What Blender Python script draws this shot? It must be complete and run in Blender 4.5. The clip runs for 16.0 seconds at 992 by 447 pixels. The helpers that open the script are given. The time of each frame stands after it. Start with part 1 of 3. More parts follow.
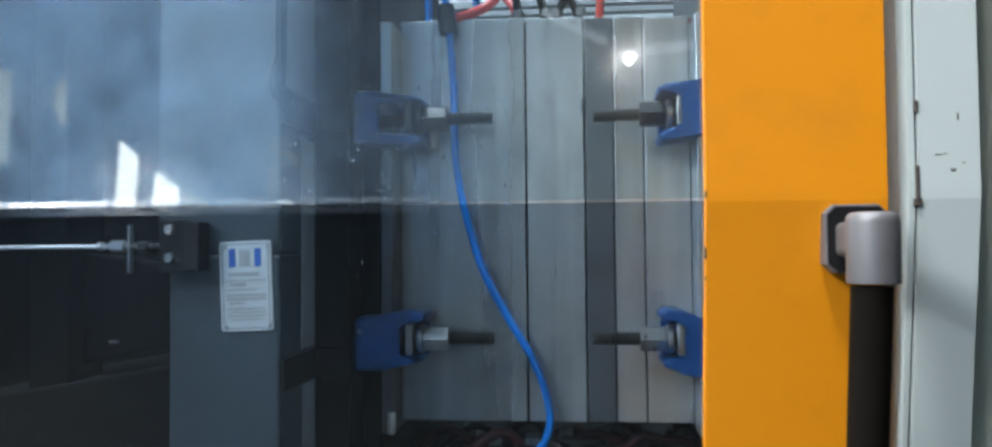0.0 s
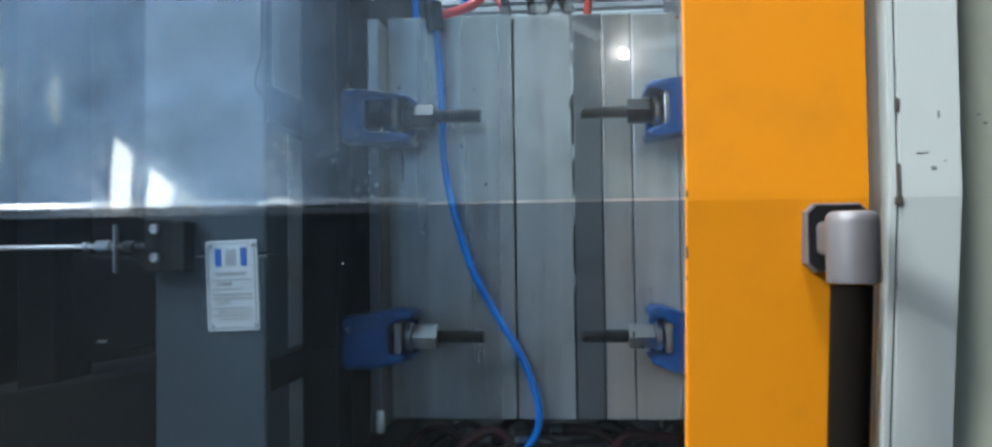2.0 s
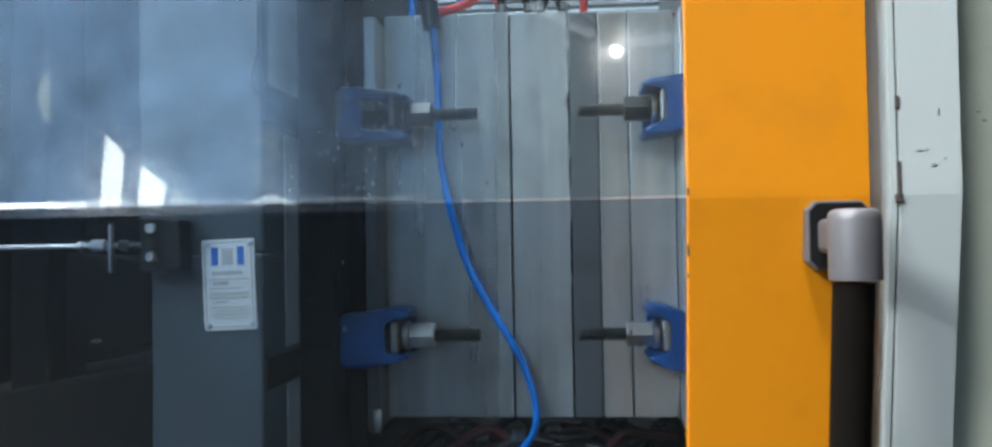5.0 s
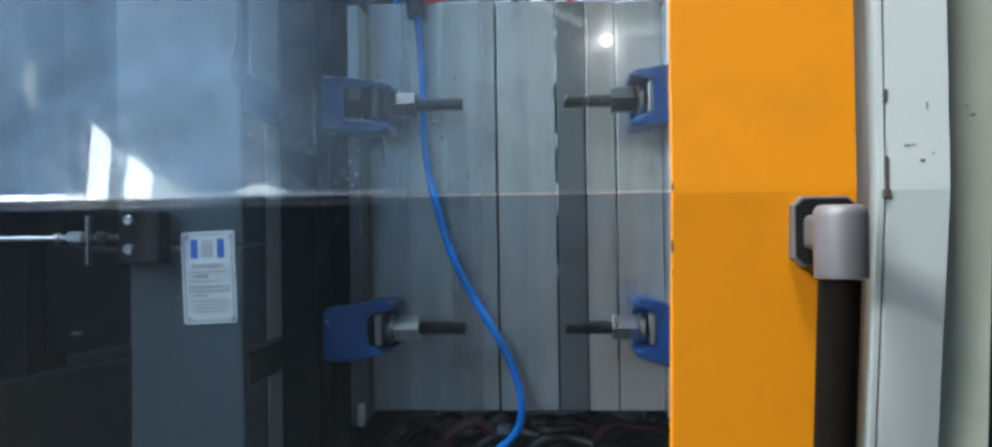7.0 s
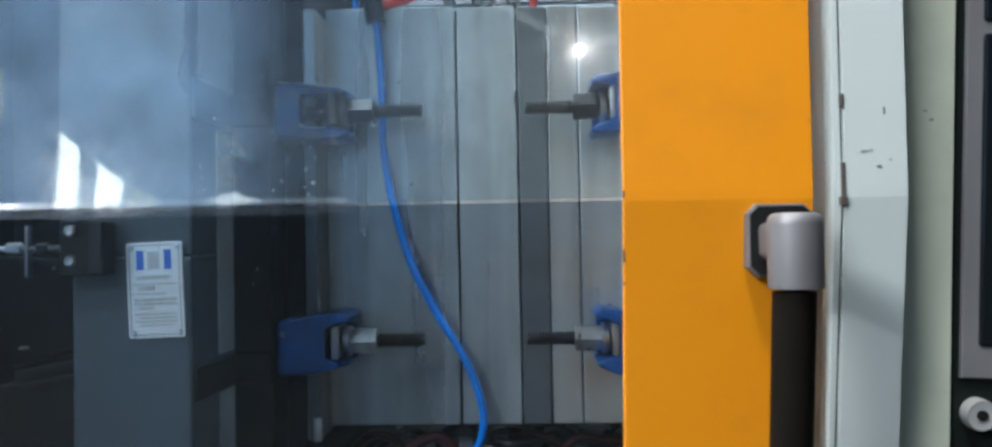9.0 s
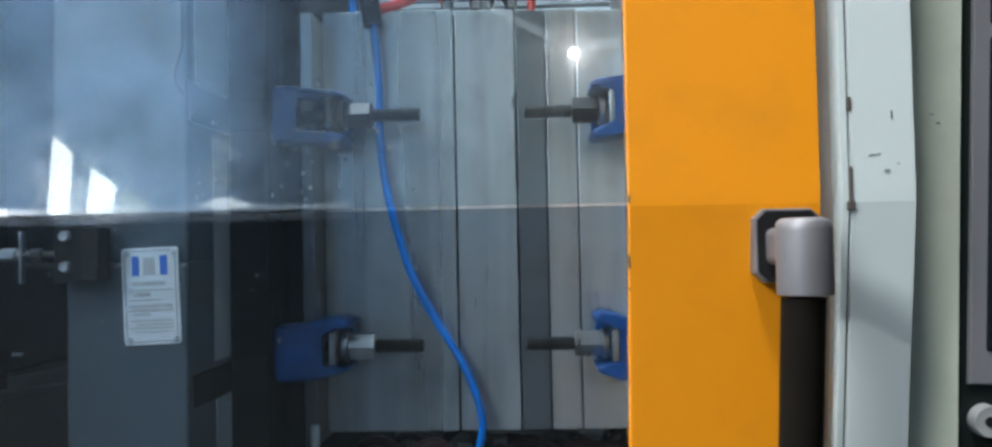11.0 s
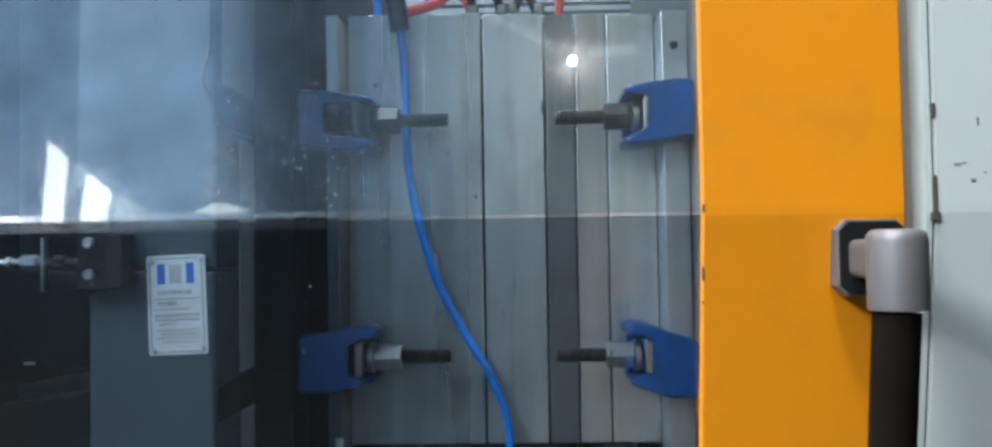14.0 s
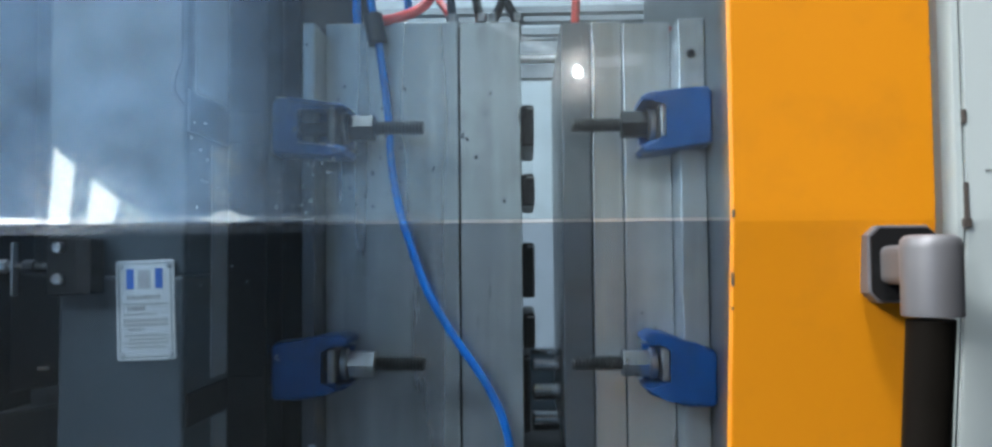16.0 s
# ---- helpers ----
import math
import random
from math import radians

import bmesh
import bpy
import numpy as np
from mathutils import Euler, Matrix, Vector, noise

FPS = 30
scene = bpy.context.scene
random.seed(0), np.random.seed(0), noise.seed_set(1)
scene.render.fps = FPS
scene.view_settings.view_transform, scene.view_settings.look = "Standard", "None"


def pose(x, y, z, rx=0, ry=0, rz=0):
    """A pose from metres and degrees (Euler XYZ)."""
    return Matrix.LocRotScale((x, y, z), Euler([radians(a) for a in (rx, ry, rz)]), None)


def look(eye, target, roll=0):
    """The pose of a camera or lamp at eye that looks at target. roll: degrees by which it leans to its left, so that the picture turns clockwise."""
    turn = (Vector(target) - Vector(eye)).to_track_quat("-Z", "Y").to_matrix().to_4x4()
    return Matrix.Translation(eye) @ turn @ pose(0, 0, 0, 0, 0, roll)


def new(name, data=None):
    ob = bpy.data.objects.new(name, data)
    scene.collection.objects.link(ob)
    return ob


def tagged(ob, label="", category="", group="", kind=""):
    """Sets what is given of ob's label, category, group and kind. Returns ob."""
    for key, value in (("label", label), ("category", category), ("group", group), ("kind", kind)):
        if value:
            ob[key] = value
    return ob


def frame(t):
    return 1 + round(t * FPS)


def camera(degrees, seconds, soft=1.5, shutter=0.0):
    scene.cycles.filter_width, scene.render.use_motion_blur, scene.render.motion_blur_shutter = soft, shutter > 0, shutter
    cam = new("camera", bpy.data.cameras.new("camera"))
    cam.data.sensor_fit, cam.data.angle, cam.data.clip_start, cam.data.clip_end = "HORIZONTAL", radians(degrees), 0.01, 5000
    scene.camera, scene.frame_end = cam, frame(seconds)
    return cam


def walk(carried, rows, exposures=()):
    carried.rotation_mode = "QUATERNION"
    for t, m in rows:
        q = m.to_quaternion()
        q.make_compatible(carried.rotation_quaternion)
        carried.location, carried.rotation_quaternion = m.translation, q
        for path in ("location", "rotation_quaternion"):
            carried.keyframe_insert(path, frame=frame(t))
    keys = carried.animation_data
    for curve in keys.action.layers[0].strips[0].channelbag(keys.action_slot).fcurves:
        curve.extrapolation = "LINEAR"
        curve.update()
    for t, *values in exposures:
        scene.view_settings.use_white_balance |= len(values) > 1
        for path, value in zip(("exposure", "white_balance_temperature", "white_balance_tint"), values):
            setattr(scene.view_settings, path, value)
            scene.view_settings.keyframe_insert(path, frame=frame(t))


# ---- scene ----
cam = camera(62.0, 16.0, soft=2.7)

# seconds, eye, yaw (to the left of +y), pitch (up), roll (to its left)
PATH = [
    (0, (-0.1776, -0.5335, 1.2185), 5.695, 1.837, -0.50),
    (0.5, (-0.1754, -0.5355, 1.2203), 5.623, 1.660, -0.65),
    (1, (-0.1732, -0.5320, 1.2188), 5.532, 1.587, -0.65),
    (1.5, (-0.1686, -0.5283, 1.2195), 5.588, 1.466, -0.67),
    (2, (-0.1681, -0.5302, 1.2216), 5.406, 1.506, -0.77),
    (2.5, (-0.1676, -0.5330, 1.2240), 5.359, 1.598, -0.86),
    (3, (-0.1663, -0.5317, 1.2225), 5.229, 1.677, -0.86),
    (3.5, (-0.1677, -0.5313, 1.2222), 5.152, 1.685, -0.89),
    (4, (-0.1701, -0.5316, 1.2229), 5.023, 1.682, -0.98),
    (6.5, (-0.1755, -0.5211, 1.2203), 4.638, 0.650, -0.72),
    (7, (-0.1686, -0.5176, 1.2257), 4.217, 0.602, -0.80),
    (7.5, (-0.1612, -0.5120, 1.2292), 3.302, 0.753, -0.87),
    (8, (-0.1560, -0.5017, 1.2285), 2.941, 0.954, -0.91),
    (8.5, (-0.1525, -0.4940, 1.2276), 2.635, 1.093, -0.91),
    (9, (-0.1517, -0.4941, 1.2263), 2.506, 1.164, -1.01),
    (11.5, (-0.1631, -0.4808, 1.2279), 1.980, 1.477, -1.11),
    (12, (-0.1762, -0.4663, 1.2273), 1.868, 1.530, -1.06),
    (12.5, (-0.1839, -0.4563, 1.2276), 1.819, 1.507, -0.97),
    (13, (-0.1905, -0.4572, 1.2301), 1.736, 1.580, -0.96),
    (13.5, (-0.1969, -0.4635, 1.2291), 1.700, 1.731, -0.86),
    (14, (-0.1998, -0.4666, 1.2302), 1.727, 1.899, -0.84),
    (14.5, (-0.2023, -0.4635, 1.2262), 1.794, 2.048, -0.72),
    (15, (-0.2083, -0.4606, 1.2260), 1.827, 2.159, -0.58),
    (15.5, (-0.2127, -0.4603, 1.2264), 1.869, 2.407, -0.66),
    (16, (-0.2139, -0.4661, 1.2270), 2.011, 2.602, -0.49),
]


def eye_pose(eye, yaw, pitch, roll):
    a, b = radians(yaw), radians(pitch)
    ahead = Vector((-math.sin(a) * math.cos(b), math.cos(a) * math.cos(b), math.sin(b)))
    return look(eye, Vector(eye) + ahead, roll)


walk(cam, [(t, eye_pose(e, a, b, c)) for t, e, a, b, c in PATH])

# ---- light ----
world = bpy.data.worlds.new("world")
scene.world = world
world.use_nodes = True
wn = world.node_tree
sky = wn.nodes.new("ShaderNodeTexSky")
sky.sky_type, sky.sun_disc = "NISHITA", False
sky.sun_elevation, sky.sun_rotation = radians(50), radians(200)
wn.links.new(sky.outputs[0], wn.nodes["Background"].inputs[0])
wn.nodes["Background"].inputs[1].default_value = 0.1
scene.view_settings.exposure = 0.0


def hall_light(name, eye, target, size, watts, colour, shape="DISK"):
    data = bpy.data.lights.new(name, "AREA")
    data.shape, data.size, data.energy, data.color = shape, size, watts, colour
    ob = new(name, data)
    ob.matrix_world = look(eye, target)
    return ob


COOL, NEUTRAL = (0.86, 0.95, 1.0), (0.98, 0.99, 0.97)
# high bay lights: unseen, added to brighten the door, mould and rear wall
hall_light("added_high_bay_light", (-6.2, -3.4, 4.9), (0, 0, 1.2), 0.45, 330, NEUTRAL)
hall_light("added_high_bay_light", (-4.6, -4.0, 4.9), (-0.1, 0.4, 1.2), 1.3, 350, NEUTRAL)
hall_light("flood_light", (0.65, -12.5, 4.21), (0, 0, 1.2), 0.16, 24, NEUTRAL)
hall_light("added_high_bay_light", (-1.25, 0.12, 5.6), (-0.1, 0.5, 1.2), 0.7, 430, COOL)
hall_light("added_high_bay_light", (-0.6, 4.6, 5.6), (-0.4, 7.0, 1.2), 0.6, 125, COOL)
hall_light("added_high_bay_light", (-1.15, -1.8, 5.8), (-0.3, -0.3, 1.2), 0.7, 290, NEUTRAL)

# ---- materials ----


def material(name, colour, rough=0.5, metal=0.0, vary=0.25, scale=8.0, bump=0.0, bump_scale=120.0, streak=(1, 1, 1),
             dirt=None, dirt_scale=3.0, dirt_amount=0.0, coat=0.0, spec=0.5, smear_sheen=0.0):
    m = bpy.data.materials.new(name)
    m.use_nodes = True
    nt = m.node_tree
    b = nt.nodes["Principled BSDF"]
    b.inputs["Roughness"].default_value, b.inputs["Metallic"].default_value = rough, metal
    b.inputs["Coat Weight"].default_value = coat
    b.inputs["Specular IOR Level"].default_value = spec
    co = nt.nodes.new("ShaderNodeTexCoord")
    mp = nt.nodes.new("ShaderNodeMapping")
    mp.inputs["Scale"].default_value = streak
    nt.links.new(co.outputs["Object"], mp.inputs[0])
    n1 = nt.nodes.new("ShaderNodeTexNoise")
    n1.inputs["Scale"].default_value, n1.inputs["Detail"].default_value = scale, 6
    nt.links.new(mp.outputs[0], n1.inputs["Vector"])
    r1 = nt.nodes.new("ShaderNodeMapRange")
    r1.inputs[1].default_value, r1.inputs[2].default_value = 0.3, 0.7
    r1.inputs[3].default_value, r1.inputs[4].default_value = 1 - vary, 1 + vary * 0.6
    nt.links.new(n1.outputs["Fac"], r1.inputs[0])
    mul = nt.nodes.new("ShaderNodeVectorMath")
    mul.operation = "SCALE"
    mul.inputs[0].default_value = colour
    nt.links.new(r1.outputs[0], mul.inputs["Scale"])
    last = mul.outputs[0]
    if dirt:
        n2 = nt.nodes.new("ShaderNodeTexNoise")
        n2.inputs["Scale"].default_value, n2.inputs["Detail"].default_value = dirt_scale, 8
        n2.inputs["Roughness"].default_value = 0.65
        nt.links.new(co.outputs["Object"], n2.inputs["Vector"])
        r2 = nt.nodes.new("ShaderNodeMapRange")
        r2.inputs[1].default_value, r2.inputs[2].default_value = 0.5, 0.75
        r2.inputs[4].default_value = dirt_amount
        nt.links.new(n2.outputs["Fac"], r2.inputs[0])
        mx = nt.nodes.new("ShaderNodeMix")
        mx.data_type = "RGBA"
        nt.links.new(r2.outputs[0], mx.inputs[0])
        nt.links.new(last, mx.inputs[6])
        mx.inputs[7].default_value = (*dirt, 1)
        last = mx.outputs[2]
    if smear_sheen:  # upright pale streaks: wiped smears plus reflected sheen put into the colour
        mr = nt.nodes.new("ShaderNodeMapping")
        mr.inputs["Scale"].default_value = (34, 34, 1.6)
        nt.links.new(co.outputs["Object"], mr.inputs[0])
        n4 = nt.nodes.new("ShaderNodeTexNoise")
        n4.inputs["Scale"].default_value, n4.inputs["Detail"].default_value, n4.inputs["Roughness"].default_value = 1.0, 5, 0.55
        nt.links.new(mr.outputs[0], n4.inputs["Vector"])
        r4 = nt.nodes.new("ShaderNodeMapRange")
        r4.inputs[1].default_value, r4.inputs[2].default_value, r4.inputs[4].default_value = 0.47, 0.68, smear_sheen
        nt.links.new(n4.outputs["Fac"], r4.inputs[0])
        m4 = nt.nodes.new("ShaderNodeMix")
        m4.data_type = "RGBA"
        nt.links.new(r4.outputs[0], m4.inputs[0])
        nt.links.new(last, m4.inputs[6])
        m4.inputs[7].default_value = (0.74, 0.76, 0.78, 1)
        last = m4.outputs[2]
    nt.links.new(last, b.inputs["Base Color"])
    rr = nt.nodes.new("ShaderNodeMapRange")
    rr.inputs[3].default_value, rr.inputs[4].default_value = max(0.02, rough * 0.75), min(1, rough * 1.3)
    nt.links.new(n1.outputs["Fac"], rr.inputs[0])
    nt.links.new(rr.outputs[0], b.inputs["Roughness"])
    if bump:
        n3 = nt.nodes.new("ShaderNodeTexNoise")
        n3.inputs["Scale"].default_value, n3.inputs["Detail"].default_value = bump_scale, 4
        nt.links.new(mp.outputs[0], n3.inputs["Vector"])
        bp = nt.nodes.new("ShaderNodeBump")
        bp.inputs["Strength"].default_value, bp.inputs["Distance"].default_value = bump, 0.002
        nt.links.new(n3.outputs["Fac"], bp.inputs["Height"])
        nt.links.new(bp.outputs[0], b.inputs["Normal"])
    return m


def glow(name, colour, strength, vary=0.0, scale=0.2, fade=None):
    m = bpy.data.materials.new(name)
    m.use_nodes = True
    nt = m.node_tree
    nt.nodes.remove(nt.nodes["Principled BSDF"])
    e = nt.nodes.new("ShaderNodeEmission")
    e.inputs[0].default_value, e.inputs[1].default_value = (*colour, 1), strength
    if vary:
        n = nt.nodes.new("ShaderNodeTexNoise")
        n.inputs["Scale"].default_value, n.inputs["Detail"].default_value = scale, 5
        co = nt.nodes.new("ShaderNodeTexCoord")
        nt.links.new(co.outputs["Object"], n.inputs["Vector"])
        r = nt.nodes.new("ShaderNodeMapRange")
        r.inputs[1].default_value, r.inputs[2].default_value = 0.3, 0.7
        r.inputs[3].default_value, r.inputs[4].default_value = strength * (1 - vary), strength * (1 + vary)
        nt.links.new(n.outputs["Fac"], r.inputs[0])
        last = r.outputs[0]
        if fade:  # the added glow weakens along x, as the haze does
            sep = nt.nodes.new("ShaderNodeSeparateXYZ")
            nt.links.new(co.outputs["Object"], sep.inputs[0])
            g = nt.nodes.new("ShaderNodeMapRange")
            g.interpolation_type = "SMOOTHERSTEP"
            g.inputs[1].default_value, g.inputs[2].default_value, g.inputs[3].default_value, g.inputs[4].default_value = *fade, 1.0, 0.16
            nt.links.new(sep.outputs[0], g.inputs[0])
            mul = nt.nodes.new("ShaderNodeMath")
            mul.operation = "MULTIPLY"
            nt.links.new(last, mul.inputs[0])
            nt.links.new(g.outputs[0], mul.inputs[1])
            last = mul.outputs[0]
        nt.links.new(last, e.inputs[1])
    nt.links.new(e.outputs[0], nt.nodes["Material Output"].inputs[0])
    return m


def clear_sheet(name, dust, tint, grease):
    """Clear plastic glazing with a film of dust and wipe marks."""
    m = bpy.data.materials.new(name)
    m.use_nodes = True
    nt = m.node_tree
    b = nt.nodes["Principled BSDF"]
    b.inputs["Base Color"].default_value = (*tint, 1)
    b.inputs["Transmission Weight"].default_value = 1.0
    b.inputs["Roughness"].default_value = 0.0
    b.inputs["IOR"].default_value = 1.56
    d = nt.nodes.new("ShaderNodeBsdfDiffuse")
    d.inputs[0].default_value = (0.62, 0.66, 0.7, 1)
    co = nt.nodes.new("ShaderNodeTexCoord")
    n = nt.nodes.new("ShaderNodeTexNoise")
    n.inputs["Scale"].default_value, n.inputs["Detail"].default_value, n.inputs["Roughness"].default_value = 5.0, 9, 0.65
    nt.links.new(co.outputs["Object"], n.inputs["Vector"])
    r = nt.nodes.new("ShaderNodeMapRange")
    r.inputs[1].default_value, r.inputs[2].default_value = 0.3, 0.75
    r.inputs[3].default_value, r.inputs[4].default_value = dust * 0.5, dust * 1.6
    nt.links.new(n.outputs["Fac"], r.inputs[0])
    mp = nt.nodes.new("ShaderNodeMapping")
    mp.inputs["Scale"].default_value, mp.inputs["Rotation"].default_value = (1.0, 1.0, 0.35), (0, 0.25, 0)
    nt.links.new(co.outputs["Object"], mp.inputs[0])
    v = nt.nodes.new("ShaderNodeTexNoise")
    v.inputs["Scale"].default_value, v.inputs["Detail"].default_value = 60.0, 5
    nt.links.new(mp.outputs[0], v.inputs["Vector"])
    s = nt.nodes.new("ShaderNodeMapRange")
    s.inputs[1].default_value, s.inputs[2].default_value = 0.56, 0.78
    s.inputs[4].default_value = dust * 2.5
    nt.links.new(v.outputs["Fac"], s.inputs[0])
    vo = nt.nodes.new("ShaderNodeTexVoronoi")
    vo.inputs["Scale"].default_value = 55.0
    nt.links.new(co.outputs["Object"], vo.inputs["Vector"])
    pick = nt.nodes.new("ShaderNodeSeparateColor")
    nt.links.new(vo.outputs["Color"], pick.inputs[0])
    few = nt.nodes.new("ShaderNodeMath")
    few.operation, few.inputs[1].default_value = "GREATER_THAN", 0.86
    nt.links.new(pick.outputs[0], few.inputs[0])
    dot = nt.nodes.new("ShaderNodeMapRange")
    dot.inputs[1].default_value, dot.inputs[2].default_value = 0.16, 0.06
    dot.inputs[4].default_value = min(0.2, dust * 6)
    nt.links.new(vo.outputs["Distance"], dot.inputs[0])
    spot = nt.nodes.new("ShaderNodeMath")
    spot.operation = "MULTIPLY"
    nt.links.new(few.outputs[0], spot.inputs[0])
    nt.links.new(dot.outputs[0], spot.inputs[1])
    both = nt.nodes.new("ShaderNodeMath")
    nt.links.new(r.outputs[0], both.inputs[0])
    nt.links.new(s.outputs[0], both.inputs[1])
    add = nt.nodes.new("ShaderNodeMath")
    nt.links.new(both.outputs[0], add.inputs[0])
    nt.links.new(spot.outputs[0], add.inputs[1])
    mx = nt.nodes.new("ShaderNodeMixShader")
    nt.links.new(add.outputs[0], mx.inputs[0])
    nt.links.new(b.outputs[0], mx.inputs[1])
    nt.links.new(d.outputs[0], mx.inputs[2])
    # a greasy, wiped film that spreads reflections
    g = nt.nodes.new("ShaderNodeBsdfGlossy")
    g.inputs["Roughness"].default_value = 0.11
    w = nt.nodes.new("ShaderNodeTexNoise")
    w.inputs["Scale"].default_value, w.inputs["Detail"].default_value, w.inputs["Distortion"].default_value = 13.0, 7, 1.0
    nt.links.new(co.outputs["Object"], w.inputs["Vector"])
    wr = nt.nodes.new("ShaderNodeMapRange")
    wr.inputs[1].default_value, wr.inputs[2].default_value = 0.3, 0.7
    wr.inputs[3].default_value, wr.inputs[4].default_value = grease * 0.4, grease * 1.9
    w2 = nt.nodes.new("ShaderNodeTexNoise")
    w2.inputs["Scale"].default_value, w2.inputs["Detail"].default_value, w2.inputs["Roughness"].default_value = 75.0, 8, 0.7
    nt.links.new(co.outputs["Object"], w2.inputs["Vector"])
    wm = nt.nodes.new("ShaderNodeMath")
    wm.operation = "MULTIPLY_ADD"
    wm.inputs[1].default_value, wm.inputs[2].default_value = 1.7, -0.85
    nt.links.new(w2.outputs["Fac"], wm.inputs[0])
    ws = nt.nodes.new("ShaderNodeMath")
    nt.links.new(w.outputs["Fac"], ws.inputs[0])
    nt.links.new(wm.outputs[0], ws.inputs[1])
    nt.links.new(ws.outputs[0], wr.inputs[0])
    film = nt.nodes.new("ShaderNodeMixShader")
    nt.links.new(wr.outputs[0], film.inputs[0])
    nt.links.new(mx.outputs[0], film.inputs[1])
    nt.links.new(g.outputs[0], film.inputs[2])
    nt.links.new(film.outputs[0], nt.nodes["Material Output"].inputs[0])
    return m


ORANGE = material("orange_paint", (0.76, 0.275, 0.007), 0.45, spec=0.3, vary=0.06, scale=5, bump=0.03, bump_scale=600, dirt=(0.34, 0.15, 0.03), dirt_scale=14, dirt_amount=0.22)
WHITE = material("white_paint", (0.51, 0.58, 0.595), 0.45, vary=0.05, scale=4, bump=0.025, bump_scale=600, dirt=(0.35, 0.36, 0.33), dirt_scale=6, dirt_amount=0.25)
BEIGE = material("grey_beige_paint", (0.55, 0.60, 0.50), 0.5, vary=0.07, scale=5, bump=0.1, dirt=(0.22, 0.23, 0.2), dirt_scale=8, dirt_amount=0.3)
EDGE_GREY = material("door_edge_steel", (0.46, 0.42, 0.38), 0.5, metal=0.0, vary=0.2, scale=10, streak=(1, 1, 0.2))
STEEL = material("ground_mould_steel", (0.58, 0.59, 0.60), 0.28, metal=0.82, vary=0.28, scale=16, bump=0.2, bump_scale=160, streak=(1, 1, 0.06), dirt=(0.12, 0.12, 0.12), dirt_scale=13, dirt_amount=0.42, smear_sheen=0.6)
STEEL_DARK = material("oiled_shaded_mould_steel", (0.16, 0.17, 0.185), 0.32, metal=0.7, vary=0.2, scale=9, bump=0.08, bump_scale=200, streak=(1, 1, 0.15), dirt=(0.07, 0.065, 0.06), dirt_scale=7, dirt_amount=0.6)
PLATEN = material("grey_machine_paint", (0.031, 0.044, 0.055), 0.42, spec=0.32, vary=0.18, scale=6, bump=0.15, bump_scale=90, dirt=(0.03, 0.035, 0.04), dirt_scale=5, dirt_amount=0.5)
SIDE_GREY = material("pale_grey_side", (0.25, 0.27, 0.30), 0.4, metal=0.3, vary=0.2, scale=8, dirt=(0.05, 0.05, 0.05), dirt_scale=6, dirt_amount=0.5)
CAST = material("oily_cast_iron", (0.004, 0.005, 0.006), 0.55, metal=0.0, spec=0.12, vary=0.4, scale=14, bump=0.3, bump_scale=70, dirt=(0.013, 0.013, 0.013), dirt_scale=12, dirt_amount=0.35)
BLACK = material("black_oxide", (0.022, 0.022, 0.024), 0.38, metal=0.5, vary=0.3, scale=30)
BRIGHT = material("zinc_plated_steel", (0.52, 0.52, 0.52), 0.3, metal=1.0, vary=0.15, scale=40, streak=(4, 1, 1))
ROD = material("bright_drawn_rod", (0.85, 0.86, 0.86), 0.38, metal=0.5, vary=0.08, scale=30)
THREAD = material("dark_threaded_steel", (0.10, 0.10, 0.10), 0.36, metal=0.9, vary=0.25, scale=60)
CHROME = material("chrome", (0.75, 0.76, 0.77), 0.12, metal=1.0, vary=0.06, scale=12)
CLAMP_BLUE = material("blue_clamp_paint", (0.003, 0.058, 0.21), 0.36, spec=0.4, vary=0.3, scale=18, bump=0.2, bump_scale=110, dirt=(0.012, 0.018, 0.04), dirt_scale=22, dirt_amount=0.85)
HOSE_BLUE = material("blue_hose", (0.001, 0.17, 0.62), 0.16, vary=0.25, scale=14, spec=0.9)
HOSE_RED = material("red_hose", (0.62, 0.05, 0.035), 0.3, vary=0.15, scale=20)
HOSE_DARK = material("dark_red_hose", (0.05, 0.010, 0.012), 0.3, vary=0.3, scale=30)
OIL = material("dark_oil", (0.07, 0.08, 0.095), 0.3, vary=0.3, scale=60)
DRIED = material("dried_drops", (0.24, 0.27, 0.30), 0.4, vary=0.3, scale=90)
CABLE = material("black_cable", (0.02, 0.02, 0.022), 0.35, vary=0.2, scale=30)
RUBBER = material("black_grip", (0.009, 0.0075, 0.006), 0.6, spec=0.08, vary=0.15, scale=40, bump=0.1, bump_scale=300)
SILVER = material("silver_grey_plastic", (0.165, 0.165, 0.18), 0.42, metal=0.35, vary=0.08, scale=30, bump=0.05, bump_scale=400)
TAGPLATE = material("brushed_aluminium_plate", (0.52, 0.54, 0.55), 0.42, metal=0.5, vary=0.08, scale=30, streak=(0.2, 1, 3))
INK = material("grey_print", (0.19, 0.20, 0.21), 0.6, vary=0.2, scale=200)
PALE_INK = material("pale_grey_print", (0.30, 0.32, 0.34), 0.6, vary=0.1, scale=200)
INK_BLUE = material("blue_print", (0.006, 0.085, 0.36), 0.5, vary=0.1, scale=60)
PANEL_BLACK = material("black_panel_film", (0.010, 0.014, 0.014), 0.4, spec=0.2, vary=0.1, scale=20)
PANEL_GREY = material("grey_panel_film", (0.16, 0.16, 0.175), 0.4, vary=0.06, scale=20)
SCREEN = material("dark_screen", (0.008, 0.011, 0.014), 0.12, vary=0.1, scale=5)
SEAL = material("black_rubber_seal", (0.007, 0.007, 0.008), 0.7, spec=0.2, vary=0.2, scale=30)
CHIP = material("bare_chipped_edge", (0.06, 0.05, 0.045), 0.6, vary=0.3, scale=60)
